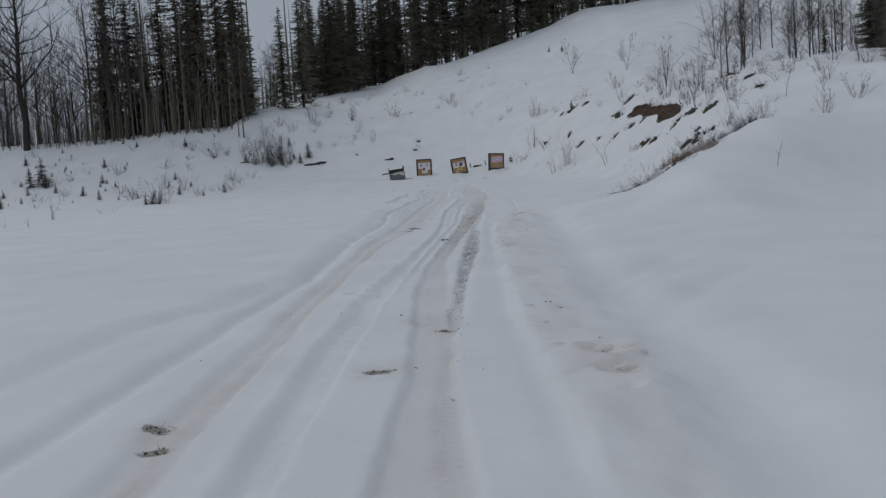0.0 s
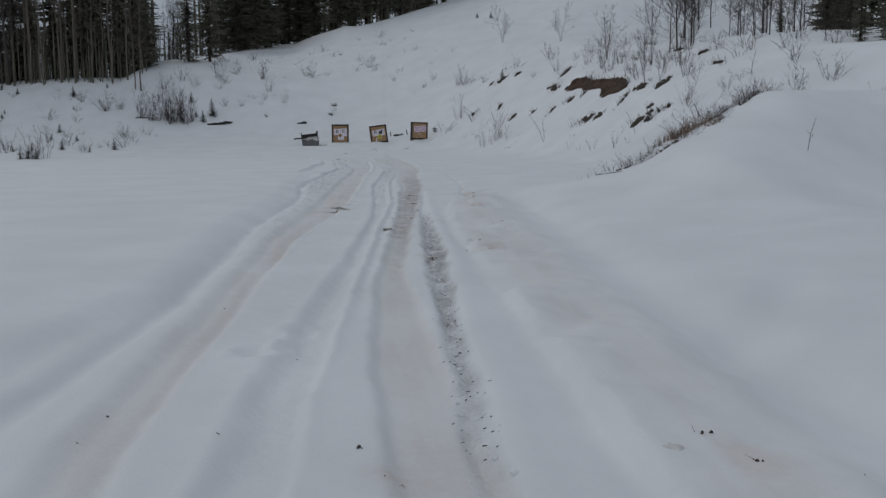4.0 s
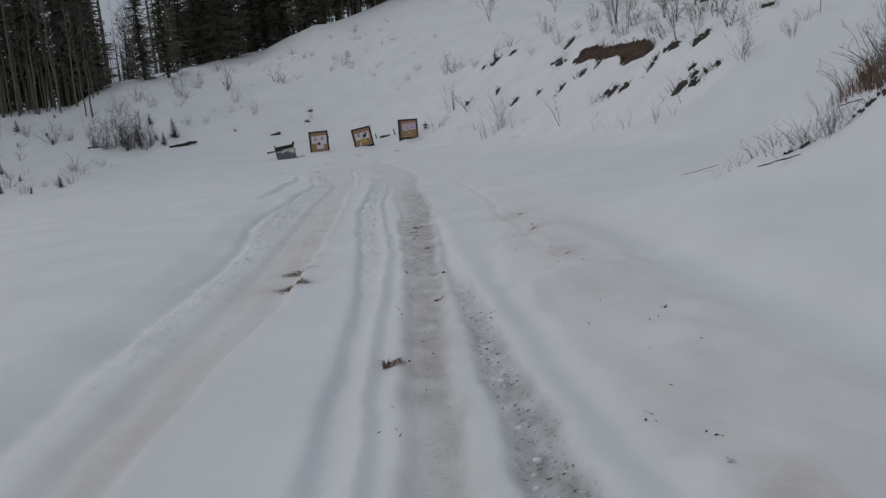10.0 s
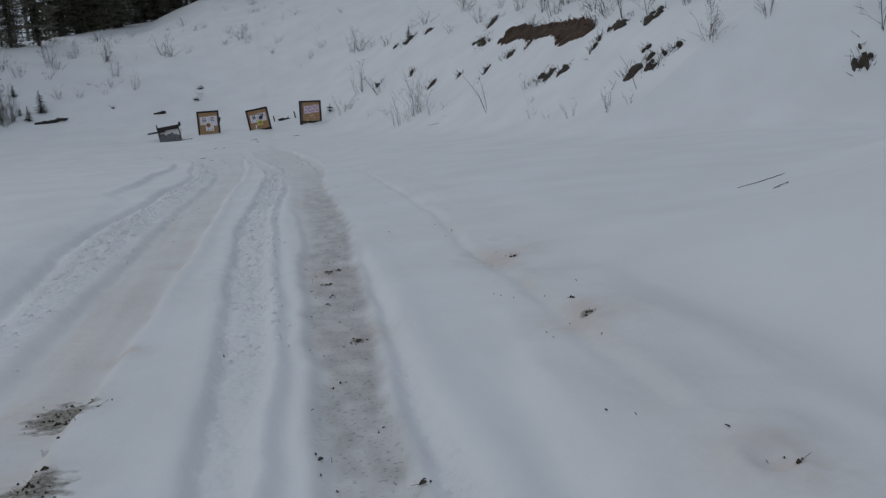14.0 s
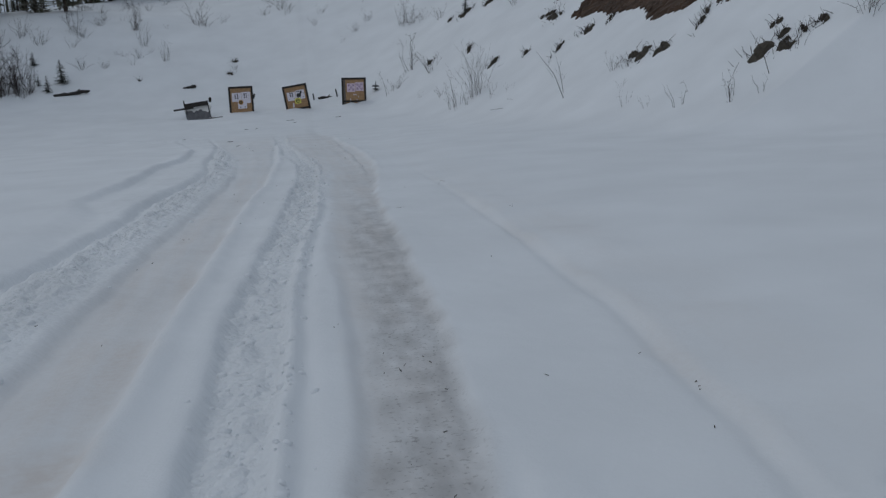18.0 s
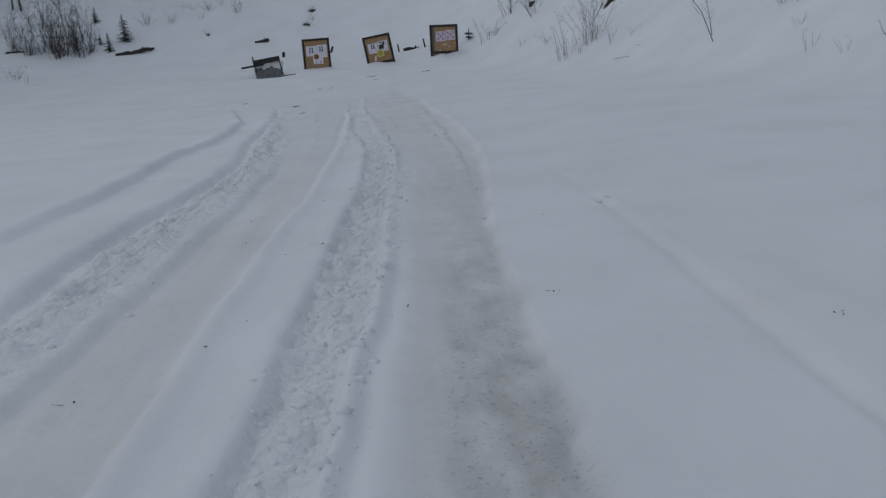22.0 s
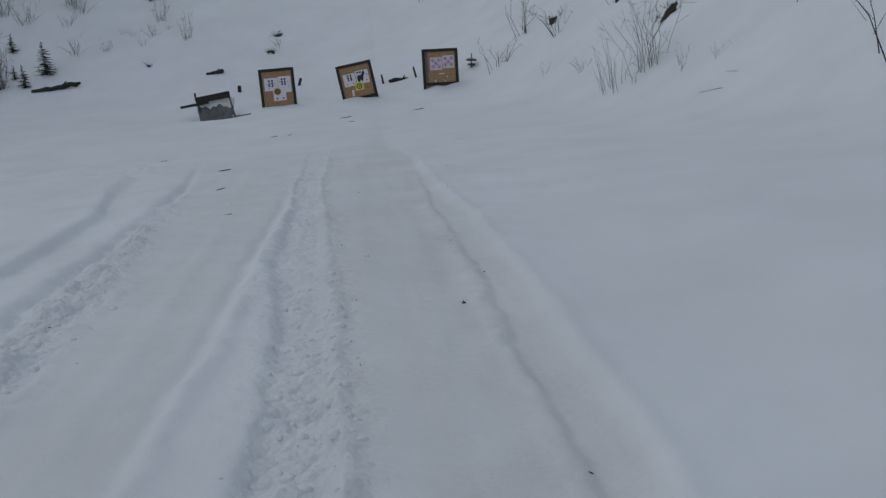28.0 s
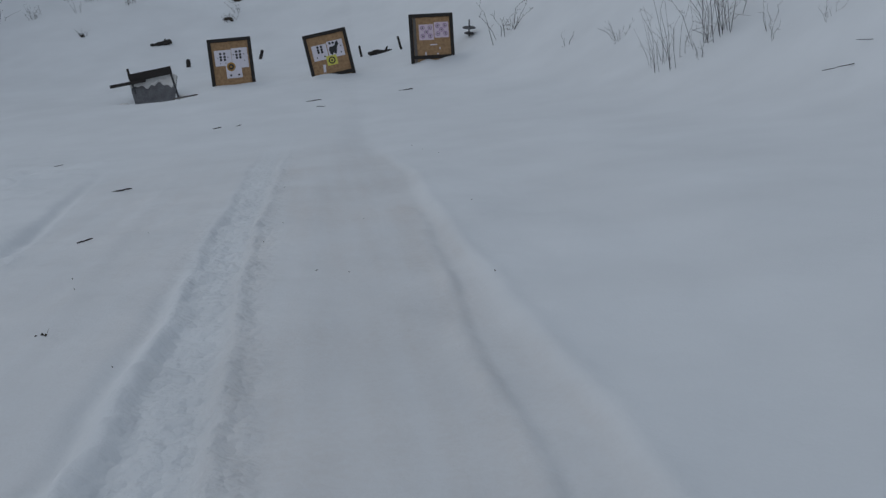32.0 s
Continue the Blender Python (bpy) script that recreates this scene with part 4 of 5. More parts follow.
# ---- target boards ----
def framed_board(x, y, z, width, height, tilt, back, label):
    """A strand board panel in a dark timber frame, half drifted in; its own middle bottom is the base."""
    thing = base("target_board", label, "target board", "boards at the end of the range")
    w, h, t = width / 2, height, 0.095
    panel = Geo()
    panel.box((-w + 0.04, 0.0, -0.15), (w - 0.04, 0.02, h - 0.03), 0.004)
    part("panel", panel, STRAND_BOARD, thing, "orange-brown strand board panel")
    for lo, hi in (((-w, -0.045, -0.2), (-w + t, 0.045, h - t - 0.002)), ((w - t, -0.045, -0.2), (w, 0.045, h - t - 0.002)), ((-w, -0.047, h - t), (w, 0.047, h)), ((-w + t + 0.002, -0.04, 0.05), (w - t - 0.002, 0.04, 0.05 + t))):
        g = Geo()
        g.box(lo, hi, 0.006)
        part("frame_rail", g, DARK_TIMBER, thing)
    thing.matrix_basis = Matrix.Translation((x, y, z)) @ pose(0, 0, 0, back, tilt, 0)
    return thing


def sheet(board, name, x0, z0, x1, z1, mat, label, lift=0.004, turn=0.0):
    """A sheet of paper stapled to a board's face."""
    g = Geo()
    g.box((x0, -lift - 0.002, z0), (x1, -lift, z1))
    if turn:
        c = Vector(((x0 + x1) / 2, 0, (z0 + z1) / 2))
        g.v = [tuple(c + pose(0, 0, 0, 0, turn, 0).to_3x3() @ (Vector(v) - c)) for v in g.v]
    return part(name, g, mat, board, label)


def dots(paper, centres, r, mat, lift, name="bullseye"):
    for x, z in centres:
        g = Geo()
        g.disc(x, -lift, z, r, 0.0015, 12)
        part(name, g, mat, paper)


def ring(paper, x, z, r0, r1, mat, lift):
    g = Geo()
    n = 20
    for k in range(n):
        a, b = 2 * math.pi * k / n, 2 * math.pi * (k + 1) / n
        g.face((x + r0 * math.cos(a), -lift, z + r0 * math.sin(a)), (x + r1 * math.cos(a), -lift, z + r1 * math.sin(a)),
               (x + r1 * math.cos(b), -lift, z + r1 * math.sin(b)), (x + r0 * math.cos(b), -lift, z + r0 * math.sin(b)))
    part("ring", g, mat, paper)


board_one = framed_board(-0.07, 74.64, 0.68, 1.22, 1.45, 0.4, -4, "dark-framed strand board with dotted paper targets, set in snow")
board_two = framed_board(2.78, 74.15, 0.74, 1.24, 1.31, -7, -4, "dark-framed strand board leaning aslant, with paper targets")
board_three = framed_board(5.58, 73.71, 0.95, 1.24, 1.29, 2.6, -4, "dark-framed strand board with pale pink ring targets, set in snow")
FACE = 0.004
p = sheet(board_one, "paper_target", -0.45, 0.69, 0.02, 1.13, PAPER, "white paper with six black dots")
dots(p, [(a, b) for a in (-0.28, -0.17) for b in (1.03, 0.94, 0.86)], 0.036, INK, FACE + 0.004)
dots(p, [(-0.36, 0.92), (-0.08, 0.92), (-0.3, 0.76), (-0.16, 0.76)], 0.014, INK, FACE + 0.004, "mark")
p = sheet(board_one, "paper_target", 0.03, 0.60, 0.48, 1.16, PAPER, "white paper with six black dots")
dots(p, [(a, b) for a in (0.17, 0.27) for b in (1.06, 0.97, 0.89)], 0.036, INK, FACE + 0.004)
dots(p, [(0.08, 0.98), (0.37, 0.98), (0.38, 0.8)], 0.014, INK, FACE + 0.004, "mark")
p = sheet(board_one, "paper_target", -0.17, 0.33, 0.27, 0.76, PAPER, "white paper with an orange and black ring", 0.008)
dots(p, [(-0.02, 0.65)], 0.125, BRASS, 0.012, "outer_ring")
dots(p, [(-0.02, 0.65)], 0.08, INK, 0.014)
dots(p, [(-0.02, 0.65)], 0.035, BRASS, 0.016, "centre")
dots(p, [(-0.05, 0.41), (0.17, 0.41)], 0.03, INK, 0.012, "mark")
p = sheet(board_two, "paper_target", -0.44, 0.55, -0.02, 0.98, PAPER, "white paper with six black dots")
dots(p, [(a, b) for a in (-0.27, -0.17) for b in (0.92, 0.84, 0.77)], 0.036, INK, FACE + 0.004)
dots(p, [(-0.34, 0.64), (-0.12, 0.64)], 0.02, INK, FACE + 0.004, "mark")
p = sheet(board_two, "paper_target", 0.0, 0.56, 0.45, 1.02, PAPER, "white paper with a plain black shape")
dots(p, [(0.09, 0.96), (0.18, 0.96)], 0.036, INK, FACE + 0.004)
# plain ragged shape in place of the paper's printed black silhouette
g = Geo()
rag = [(0.05, 0.68), (0.10, 0.62), (0.15, 0.70), (0.21, 0.63), (0.25, 0.72), (0.27, 0.82), (0.33, 0.90), (0.31, 1.0), (0.25, 0.97), (0.22, 0.89), (0.15, 0.86), (0.07, 0.87), (0.03, 0.78)]
n_rag = len(rag)
g.v += [(a, -0.013, b) for a, b in rag] + [(a, -0.009, b) for a, b in rag]
g.f += [tuple(range(n_rag))] + [(k, k + n_rag, (k + 1) % n_rag + n_rag, (k + 1) % n_rag) for k in range(n_rag)]
part("torn_patch", g, INK, p, "plain black shape")
dots(p, [(0.36, 0.66), (0.38, 0.84)], 0.02, INK, FACE + 0.004, "mark")
p = sheet(board_two, "paper_target", -0.10, 0.36, 0.20, 0.63, YELLOW, "yellow card with a black ring", 0.008)
ring(p, 0.05, 0.495, 0.065, 0.10, INK, 0.013)
dots(p, [(0.05, 0.495)], 0.03, INK, 0.0125)
sheet(board_two, "paper_strip", -0.24, 0.20, -0.17, 0.42, PAPER, "small white strip of paper", 0.004, 8)
for x0, z0 in ((-0.35, 0.57), (0.08, 0.62)):
    p = sheet(board_three, "paper_target", x0, z0, x0 + 0.41, z0 + 0.43, PINK_PAPER, "pale pink paper with grey rings")
    for a, b in ((0.10, 0.33), (0.31, 0.33), (0.10, 0.11), (0.31, 0.11), (0.205, 0.22)):
        ring(p, x0 + a, z0 + b, 0.043, 0.062, PURPLE, FACE + 0.005)
        dots(p, [(x0 + a, z0 + b)], 0.022, INK, FACE + 0.004)
for a, b, c, d in ((-0.21, 0.10, -0.17, 0.24), (0.12, 0.16, 0.17, 0.2), (-0.05, 0.42, 0.14, 0.45), (0.2, 0.3, 0.23, 0.36)):
    sheet(board_three, "paper_scrap", a, b, c, d, PAPER, "scrap of white paper", 0.003)
g = Geo()
g.box((-0.512, -0.03, -0.1), (-0.43, -0.002, 1.19), 0.004)
part("batten", g, GREY_TIMBER, board_three, "grey weathered batten")

RACK_SHIFT = Vector((0.03, 0.25, -0.08))
# ---- the rack, the gong and other things at the foot of the slope ----
rack = base("target_rack", "low dark timber and steel rack over a hollow in the snow", "target rack")


def beam(name, a, b, w, mat, parent, label=""):
    """A square bar between two points."""
    g = Geo()
    a, b = Vector(a) + RACK_SHIFT, Vector(b) + RACK_SHIFT
    g.box((-w[0] / 2, -w[1] / 2, 0), (w[0] / 2, w[1] / 2, (b - a).length), 0.008)
    ob = part(name, g, mat, parent, label)
    ob.matrix_basis = Matrix.Translation(a) @ (b - a).to_track_quat("Z", "Y").to_matrix().to_4x4()
    return ob


beam("top_plank", (-2.88, 74.0, 1.37), (-1.72, 74.0, 1.49), (0.07, 0.22), DARK_TIMBER, rack)
beam("side_rail", (-3.42, 73.95, 1.19), (-2.45, 73.95, 1.28), (0.09, 0.09), DARK_TIMBER, rack)
beam("post", (-2.86, 74.06, 1.12), (-2.90, 74.06, 1.64), (0.06, 0.06), DARK_TIMBER, rack)
beam("leg", (-2.83, 73.98, 1.27), (-2.66, 73.9, 0.44), (0.045, 0.045), STEEL, rack)
beam("leg", (-1.74, 73.98, 1.38), (-1.62, 73.95, 0.64), (0.045, 0.045), STEEL, rack)
beam("leg", (-2.80, 74.1, 1.27), (-2.75, 74.5, 0.52), (0.045, 0.045), STEEL, rack)
beam("leg", (-1.76, 74.1, 1.38), (-1.70, 74.5, 0.67), (0.045, 0.045), STEEL, rack)
beam("pole", (-1.75, 73.7, 0.70), (-1.05, 73.5, 0.76), (0.04, 0.04), GREY_TIMBER, rack)


def earth_clump(x, y, length, width, turn, seed, mat, label="dark bare earth and roots showing through the snow", lift=0.10, root=0.012):
    """Ragged bare ground on a slope, or the built shade of a hole: torn lumps of several sizes strung along it, with
    roots and a lip of snow over them.
    """
    rnd = random.Random(seed)
    thing = base("bare_earth_patch", label, "earth", "earth scars")
    z0, c, s = float(ground_height(x, y)), math.cos(radians(turn)), math.sin(radians(turn))

    def lay(a, b, up):
        px, py = a * c - b * s, a * s + b * c
        return px, py, float(ground_height(x + px, y + py)) - z0 + up

    g, roots = Geo(), Geo()
    for n in range(3 + int(5 * length)):
        a0 = rnd.uniform(-0.5, 0.5) * length
        b0 = rnd.gauss(0, 0.3) * width
        size = width * rnd.uniform(0.22, 0.6) * (1.15 - abs(a0) / length) * (1.3 if n == 0 else 1)
        long = size * rnd.uniform(0.8, 1.9)
        first, rays = len(g.v), 11
        g.v.append(lay(a0, b0, lift * rnd.uniform(0.5, 1.1)))
        edge = [rnd.uniform(0.45, 1.15) for _ in range(rays)]
        for ring in (0.55, 1.0):
            for k in range(rays):
                q = 2 * math.pi * k / rays
                g.v.append(lay(a0 + ring * edge[k] * long * math.cos(q), b0 + ring * edge[k] * size * math.sin(q), -0.05 if ring == 1.0 else lift * rnd.uniform(0.3, 1.2)))
        for k in range(rays):
            i, j = first + 1 + k, first + 1 + (k + 1) % rays
            g.f += [(first, i, j), (i, i + rays, j + rays, j)]
    tagged(part("surface", g, mat, thing), kind="stuff")
    for _ in range(int((14 + 22 * length) * (1 if root > 0.01 else 2))):
        a, b = rnd.gauss(0, 0.33) * length, rnd.gauss(0, 0.5) * width
        foot = Vector(lay(a, b, 0))
        roots.tube([foot, foot + Vector((rnd.uniform(-0.2, 0.2), rnd.uniform(-0.2, 0.2), rnd.uniform(0.03, 0.26)))], [root * 0.8, root * 0.35], 3)
    tagged(part("rootwork", roots, TWIG, thing), "thin dark roots and grass", kind="stuff")
    return place(thing, Matrix.Translation((x, y, z0)))


HOLE_SHADES = ((-0.74, 84.1, 0.15, 91), (-0.42, 85.9, 0.15, 92), (-5.9, 83.1, 0.07, 93))
rnd_bank = random.Random(5)
# rough dark grey wall under the rack, its upper part capped with old snow
bank = base("gravel_bank", "rough dark grey wall of a hollow in the snow", "gravel")
g = Geo()
cap = Geo()


def hollow_wall(f, t):
    """A point of the hollow's wall: f from side to side, t from its foot up."""
    side = abs(f) ** 3
    return Vector((0.60 * f * (0.82 + 0.28 * t), -0.40 + 0.70 * t - 0.22 * side * t, -0.05 + 0.93 * t ** 1.15 * (1 - 0.10 * side)))


for i in range(25):
    f = i / 12 - 1
    lip = 0.72 + 0.05 * math.sin(i * 0.55) + 0.035 * math.sin(i * 1.4)
    for j in range(13):
        t = j / 12
        g.v.append(hollow_wall(f, t) + Vector((0, rnd_bank.uniform(-0.02, 0.02), rnd_bank.uniform(-0.02, 0.02))))
        cap.v.append(hollow_wall(f, lip + (1 - lip) * t) + (Vector((0, 0.02, -0.02)) if j == 0 else Vector((0, -0.03 - 0.03 * min(1, 3 * t), 0.03))))
for i in range(24):
    for j in range(12):
        k = i * 13 + j
        g.f.append((k, k + 13, k + 14, k + 1))
        cap.f.append((k, k + 13, k + 14, k + 1))
part("snow_cap", cap, OLD_SNOW, bank, "old snow clinging to the upper part", smooth=True)
part("surface", g, HOLLOW_GREY, bank, smooth=True)
place(bank, Matrix.Translation((-2.22, 74.25, 0.44)))


def lying(name, label, category, x, y, length, r, turn, mat, rise_end=0.0, seed=1):
    """A rough crooked bar lying half sunk in the snow, wood or the dark of a hollow, with a broken stub."""
    rnd = random.Random(seed)
    thing = base(name, label, category)
    g = Geo()
    n = 11
    pts = [(length * (k / (n - 1) - 0.5), 0.03 * length * rnd.uniform(-1, 1), r * rnd.uniform(0.1, 0.5) + rise_end * k / (n - 1)) for k in range(n)]
    g.tube(pts, [r * rnd.uniform(0.55, 1.1) * (0.5 if k in (0, n - 1) else 1) for k in range(n)], 7)
    if r > 0.05:
        a = Vector(pts[n // 2 + 1])
        g.tube([a, a + Vector((0.12 * length, 0.02, r * 1.6))], [r * 0.4, r * 0.2], 5)
    part("wood", g, mat, thing)
    return place(thing, drop(x, y, r * 0.25, turn))


for x, y, r, seed in ((-2.95, 73.6, 0.13, 3), (-3.05, 73.85, 0.10, 4), (-2.8, 73.45, 0.08, 6), (-1.5, 74.3, 0.12, 7), (-2.4, 73.3, 0.07, 8)):
    rnd_lump = random.Random(seed)
    lump_thing = base("snow_block", "broken block of old snow beside the hollow", "snow", "snow blocks by the rack")
    bm = bmesh.new()
    bmesh.ops.create_icosphere(bm, subdivisions=2, radius=r)
    for v in bm.verts:
        v.co *= 1 + 0.35 * noise.noise(v.co * 2 / r + Vector((seed, 0, 0))) + 0.08 * rnd_lump.uniform(-1, 1)
    me = bpy.data.meshes.new("block")
    bm.to_mesh(me)
    bm.free()
    me.materials.append(OLD_SNOW)
    me.polygons.foreach_set("use_smooth", [True] * len(me.polygons))
    block = new("block", me)
    block.parent = lump_thing
    place(lump_thing, drop(x, y, 0.0))
# shade inside small holes in the snow slope, built as dark lumps
for x, y, r, seed in HOLE_SHADES:
    earth_clump(x, y, r * 2.2, r * 1.5, 0, seed, DIRT, "dark lump standing for the shade in a hole in the snow", 0.06, 0.006)
lying("fallen_log", "dark fallen log half buried in snow", "log", -9.42, 81.5, 1.9, 0.14, 12, DARK_TIMBER, 0.2)
# dark of the hollow between the stakes, built as a short bar
lying("fallen_log", "short dark bar standing for the shade in a snow hollow", "log", 4.38, 76.8, 0.85, 0.11, 0, DARK_TIMBER, 0.0, 2)
# dark sliver put in for the shaded mouth of a hole under overhanging snow
lying("old_slab", "dark sliver half sunk in the snowy slope", "wood", -3.05, 82.1, 0.75, 0.10, 8, DARK_TIMBER, 0.08, 3)
lying("old_slab", "dark sliver half sunk in the snowy slope", "wood", -15.5, 82.0, 0.9, 0.08, 5, DARK_TIMBER, 0.0, 4)
for x, y, h, r, tl in ((3.74, 76.9, 0.40, 0.04, -6), (4.97, 76.5, 0.46, 0.04, -10), (-1.85, 79.2, 0.30, 0.08, 5), (0.48, 79.3, 0.36, 0.06, 20)):
    st = base("stake", "short dark wooden stake in the snow", "stake", "stakes by the boards")
    g = Geo()
    g.tube([(0, 0, -0.3), (0, 0, h * 0.9), (0, 0, h)], [r, r * 0.9, r * 0.5], 7)
    part("wood", g, DARK_TIMBER, st)
    place(st, drop(x, y, 0.05) @ pose(0, 0, 0, 0, tl, 0))
gong = base("steel_target", "small round steel target on a short post", "steel target")
g = Geo()
g.tube([(0, 0, -0.3), (0, 0, 0.48)], [0.02, 0.02], 8)
part("post", g, STEEL, gong)
for z, r in ((0.08, 0.15), (0.24, 0.20)):
    g = Geo()
    g.tube([(0, 0, z - 0.02), (0, 0, z), (0, 0, z + 0.025)], [r * 0.6, r, r * 0.85], 16)
    part("plate", g, STEEL, gong)
place(gong, drop(6.82, 74.7, 0.0) @ pose(0, 0, 0, 14, 4, 0))

# ---- bare earth on the right bank ----
scar = base("bare_earth_bank", "brown bare earth scar under an overhang of the snowy bank", "earth", "earth scars")
rnd_scar = random.Random(5)
g, rows, cols = Geo(), 60, 9
origin = Vector((14.4, 58.5, float(ground_height(14.4, 58.5))))
for i in range(rows + 1):
    y = 63.6 - 10.0 * i / rows
    low = float(np.interp(y, [53.60, 54.60, 55.60, 57.00, 58.40, 60.00, 61.60, 62.80, 63.60], [14.5, 13.95, 13.85, 14.35, 14.4, 14.1, 14.2, 13.7, 13.8])) + rnd_scar.uniform(-0.16, 0.16)
    top = float(np.interp(y, [53.60, 55.20, 57.00, 59.00, 60.60, 62.20, 63.60], [14.75, 15.15, 15.05, 14.95, 14.8, 14.9, 14.3])) + rnd_scar.uniform(-0.08, 0.08)
    for j in range(cols + 1):
        f = j / cols
        x = low + (top - low) * f
        up = -0.08 if j in (0, cols) or i in (0, rows) else rnd_scar.uniform(0.02, 0.14) + (0.16 if j == cols - 1 else 0.0)
        g.v.append((x - origin.x, y + rnd_scar.uniform(-0.06, 0.06) - origin.y, float(ground_height(x, y)) + up - origin.z))
for i in range(rows):
    for j in range(cols):
        k = i * (cols + 1) + j
        g.f.append((k, k + 1, k + cols + 2, k + cols + 1))
part("surface", g, EARTH, scar)
roots = Geo()
for _ in range(150):
    y = rnd_scar.uniform(53.8, 63.4)
    x = float(np.interp(y, [53.60, 55.20, 57.00, 59.00, 60.60, 62.20, 63.60], [14.8, 15.2, 15.1, 15.0, 14.85, 14.9, 14.3])) + rnd_scar.gauss(0, 0.12)
    a = Vector((x - origin.x, y - origin.y, float(ground_height(x, y)) + 0.02 - origin.z))
    roots.tube([a, a + Vector((rnd_scar.uniform(-0.3, 0.15), rnd_scar.uniform(-0.3, 0.3), rnd_scar.uniform(-0.1, 0.35)))], [0.014, 0.006], 3)
tagged(part("rootwork", roots, TWIG, scar), "thin dark roots along the overhang", kind="stuff")
place(scar, Matrix.Translation(origin))
for x, y, ln, wd, tn, sd, m in ((13.6, 65.3, 2.6, 0.52, 62, 6, DIRT), (15.0, 67.9, 3.4, 0.28, 62, 5, DIRT), (13.3, 60.3, 1.5, 0.42, 50, 7, DIRT), (13.9, 59.2, 0.9, 0.14, 50, 37, DIRT), (12.35, 61.0, 1.2, 0.22, 45, 10, DIRT),
                                (12.45, 53.2, 1.7, 0.52, 60, 11, EARTH), (12.8, 52.2, 0.8, 0.45, 95, 12, DIRT), (13.05, 47.3, 1.1, 0.71, 75, 13, EARTH), (13.45, 46.5, 0.6, 0.32, 80, 14, DIRT), (14.9, 51.7, 1.2, 0.66, 60, 15, EARTH), (14.0, 51.9, 1.6, 0.18, 45, 16, DIRT),
                                (15.3, 50.0, 1.0, 0.71, 95, 17, EARTH), (13.9, 46.5, 0.4, 0.20, 70, 18, DIRT), (13.75, 47.1, 0.35, 0.25, 20, 19, DIRT), (14.2, 46.2, 0.4, 0.25, 60, 20, DIRT), (14.0, 47.9, 0.35, 0.20, 20, 38, DIRT), (10.85, 69.8, 0.9, 0.25, 50, 21, DIRT), (10.95, 65.7, 0.6, 0.30, 40, 22, DIRT),
                                (12.0, 75.2, 1.1, 0.66, 70, 23, DIRT), (12.9, 74.0, 0.8, 0.30, 60, 24, DIRT), (11.4, 76.3, 0.6, 0.25, 40, 25, DIRT), (18.95, 57.3, 1.6, 0.5, 65, 26, DIRT), (18.2, 52.4, 0.9, 0.50, 80, 27, EARTH), (17.6, 48.9, 0.7, 0.45, 80, 39, DIRT), (9.45, 72.6, 0.45, 0.30, 80, 28, DIRT), (17.0, 41.5, 0.9, 0.30, 60, 29, DIRT), (11.9, 63.8, 0.5, 0.20, 50, 30, DIRT)):
    if wd >= 0.4:
        earth_clump(x, y, ln * 0.65, wd * 0.8, 92, sd, DIRT)
    else:
        earth_clump(x, y, ln * 0.75, wd, tn, sd, m)


# ---- grass, shrubs and young spruces ----
def grass_clump(height, blades, spread, seed, mat=None):
    rnd = random.Random(seed)
    thing = base("dry_grass_clump", "clump of dry brown grass standing in the snow", "grass", "dry grass on the bank")
    g = Geo()
    for _ in range(blades):
        a, r = rnd.uniform(0, 6.283), spread * rnd.random() ** 0.5
        x, y, h = r * math.cos(a), r * math.sin(a), height * rnd.uniform(0.4, 1.0)
        lx, ly = rnd.uniform(-0.5, 0.5) * h, rnd.uniform(-0.5, 0.5) * h
        w = 0.003 + 0.003 * rnd.random()
        g.face((x - w, y, -0.08), (x + w, y, -0.08), (x + lx * 0.4 + w * 0.7, y + ly * 0.4, h * 0.6), (x + lx * 0.4 - w * 0.7, y + ly * 0.4, h * 0.6))
        g.face((x + lx * 0.4 - w * 0.7, y + ly * 0.4, h * 0.6), (x + lx * 0.4 + w * 0.7, y + ly * 0.4, h * 0.6), (x + lx, y + ly, h * 0.95))
    part("grass", g, mat or DRY_GRASS, thing)
    return thing


GRASS = [grass_clump(0.55, 70, 0.34, 51), grass_clump(0.4, 70, 0.22, 52), grass_clump(0.3, 50, 0.3, 53, TWIG)]
SHRUBS = [shrub(1.5, 1.5, 14, 61, fork=5), shrub(1.9, 1.3, 9, 62, fork=5), shrub(0.9, 1.1, 14, 63, fork=4), shrub(0.6, 0.8, 10, 64, fork=3), shrub(3.0, 1.5, 16, 65, fork=12), shrub(1.2, 1.7, 22, 66, fork=6), shrub(0.5, 0.4, 4, 67), shrub(2.1, 1.5, 11, 68, fork=3, girth=0.6), shrub(1.7, 1.9, 9, 69, fork=2, girth=0.6)]


def young(height, seed):
    t = spruce_tree(height, seed, 0.02, 0.42, (5, 7), (0.03, 0.06), YOUNG_NEEDLES)
    return tagged(t, "small young spruce poking out of the snow", "tree", "young spruces on the slopes")


YOUNG = [young(1.5, 71), young(1.0, 72), young(2.4, 73)]

# along the ridge of the near mound: a thick mat of dead grass low down, twigs and thin shrubs above
ridge_rng = random.Random(12)


def ridge_spot(f, side):
    """A place along the mound's ridge, f from its low end to its top, side metres down its far flank."""
    x = 5.9 + 4.8 * f
    return x - 0.5 * side, 23.9 + 0.98 * float(ramp(x - 6.4, 0.5)) + side


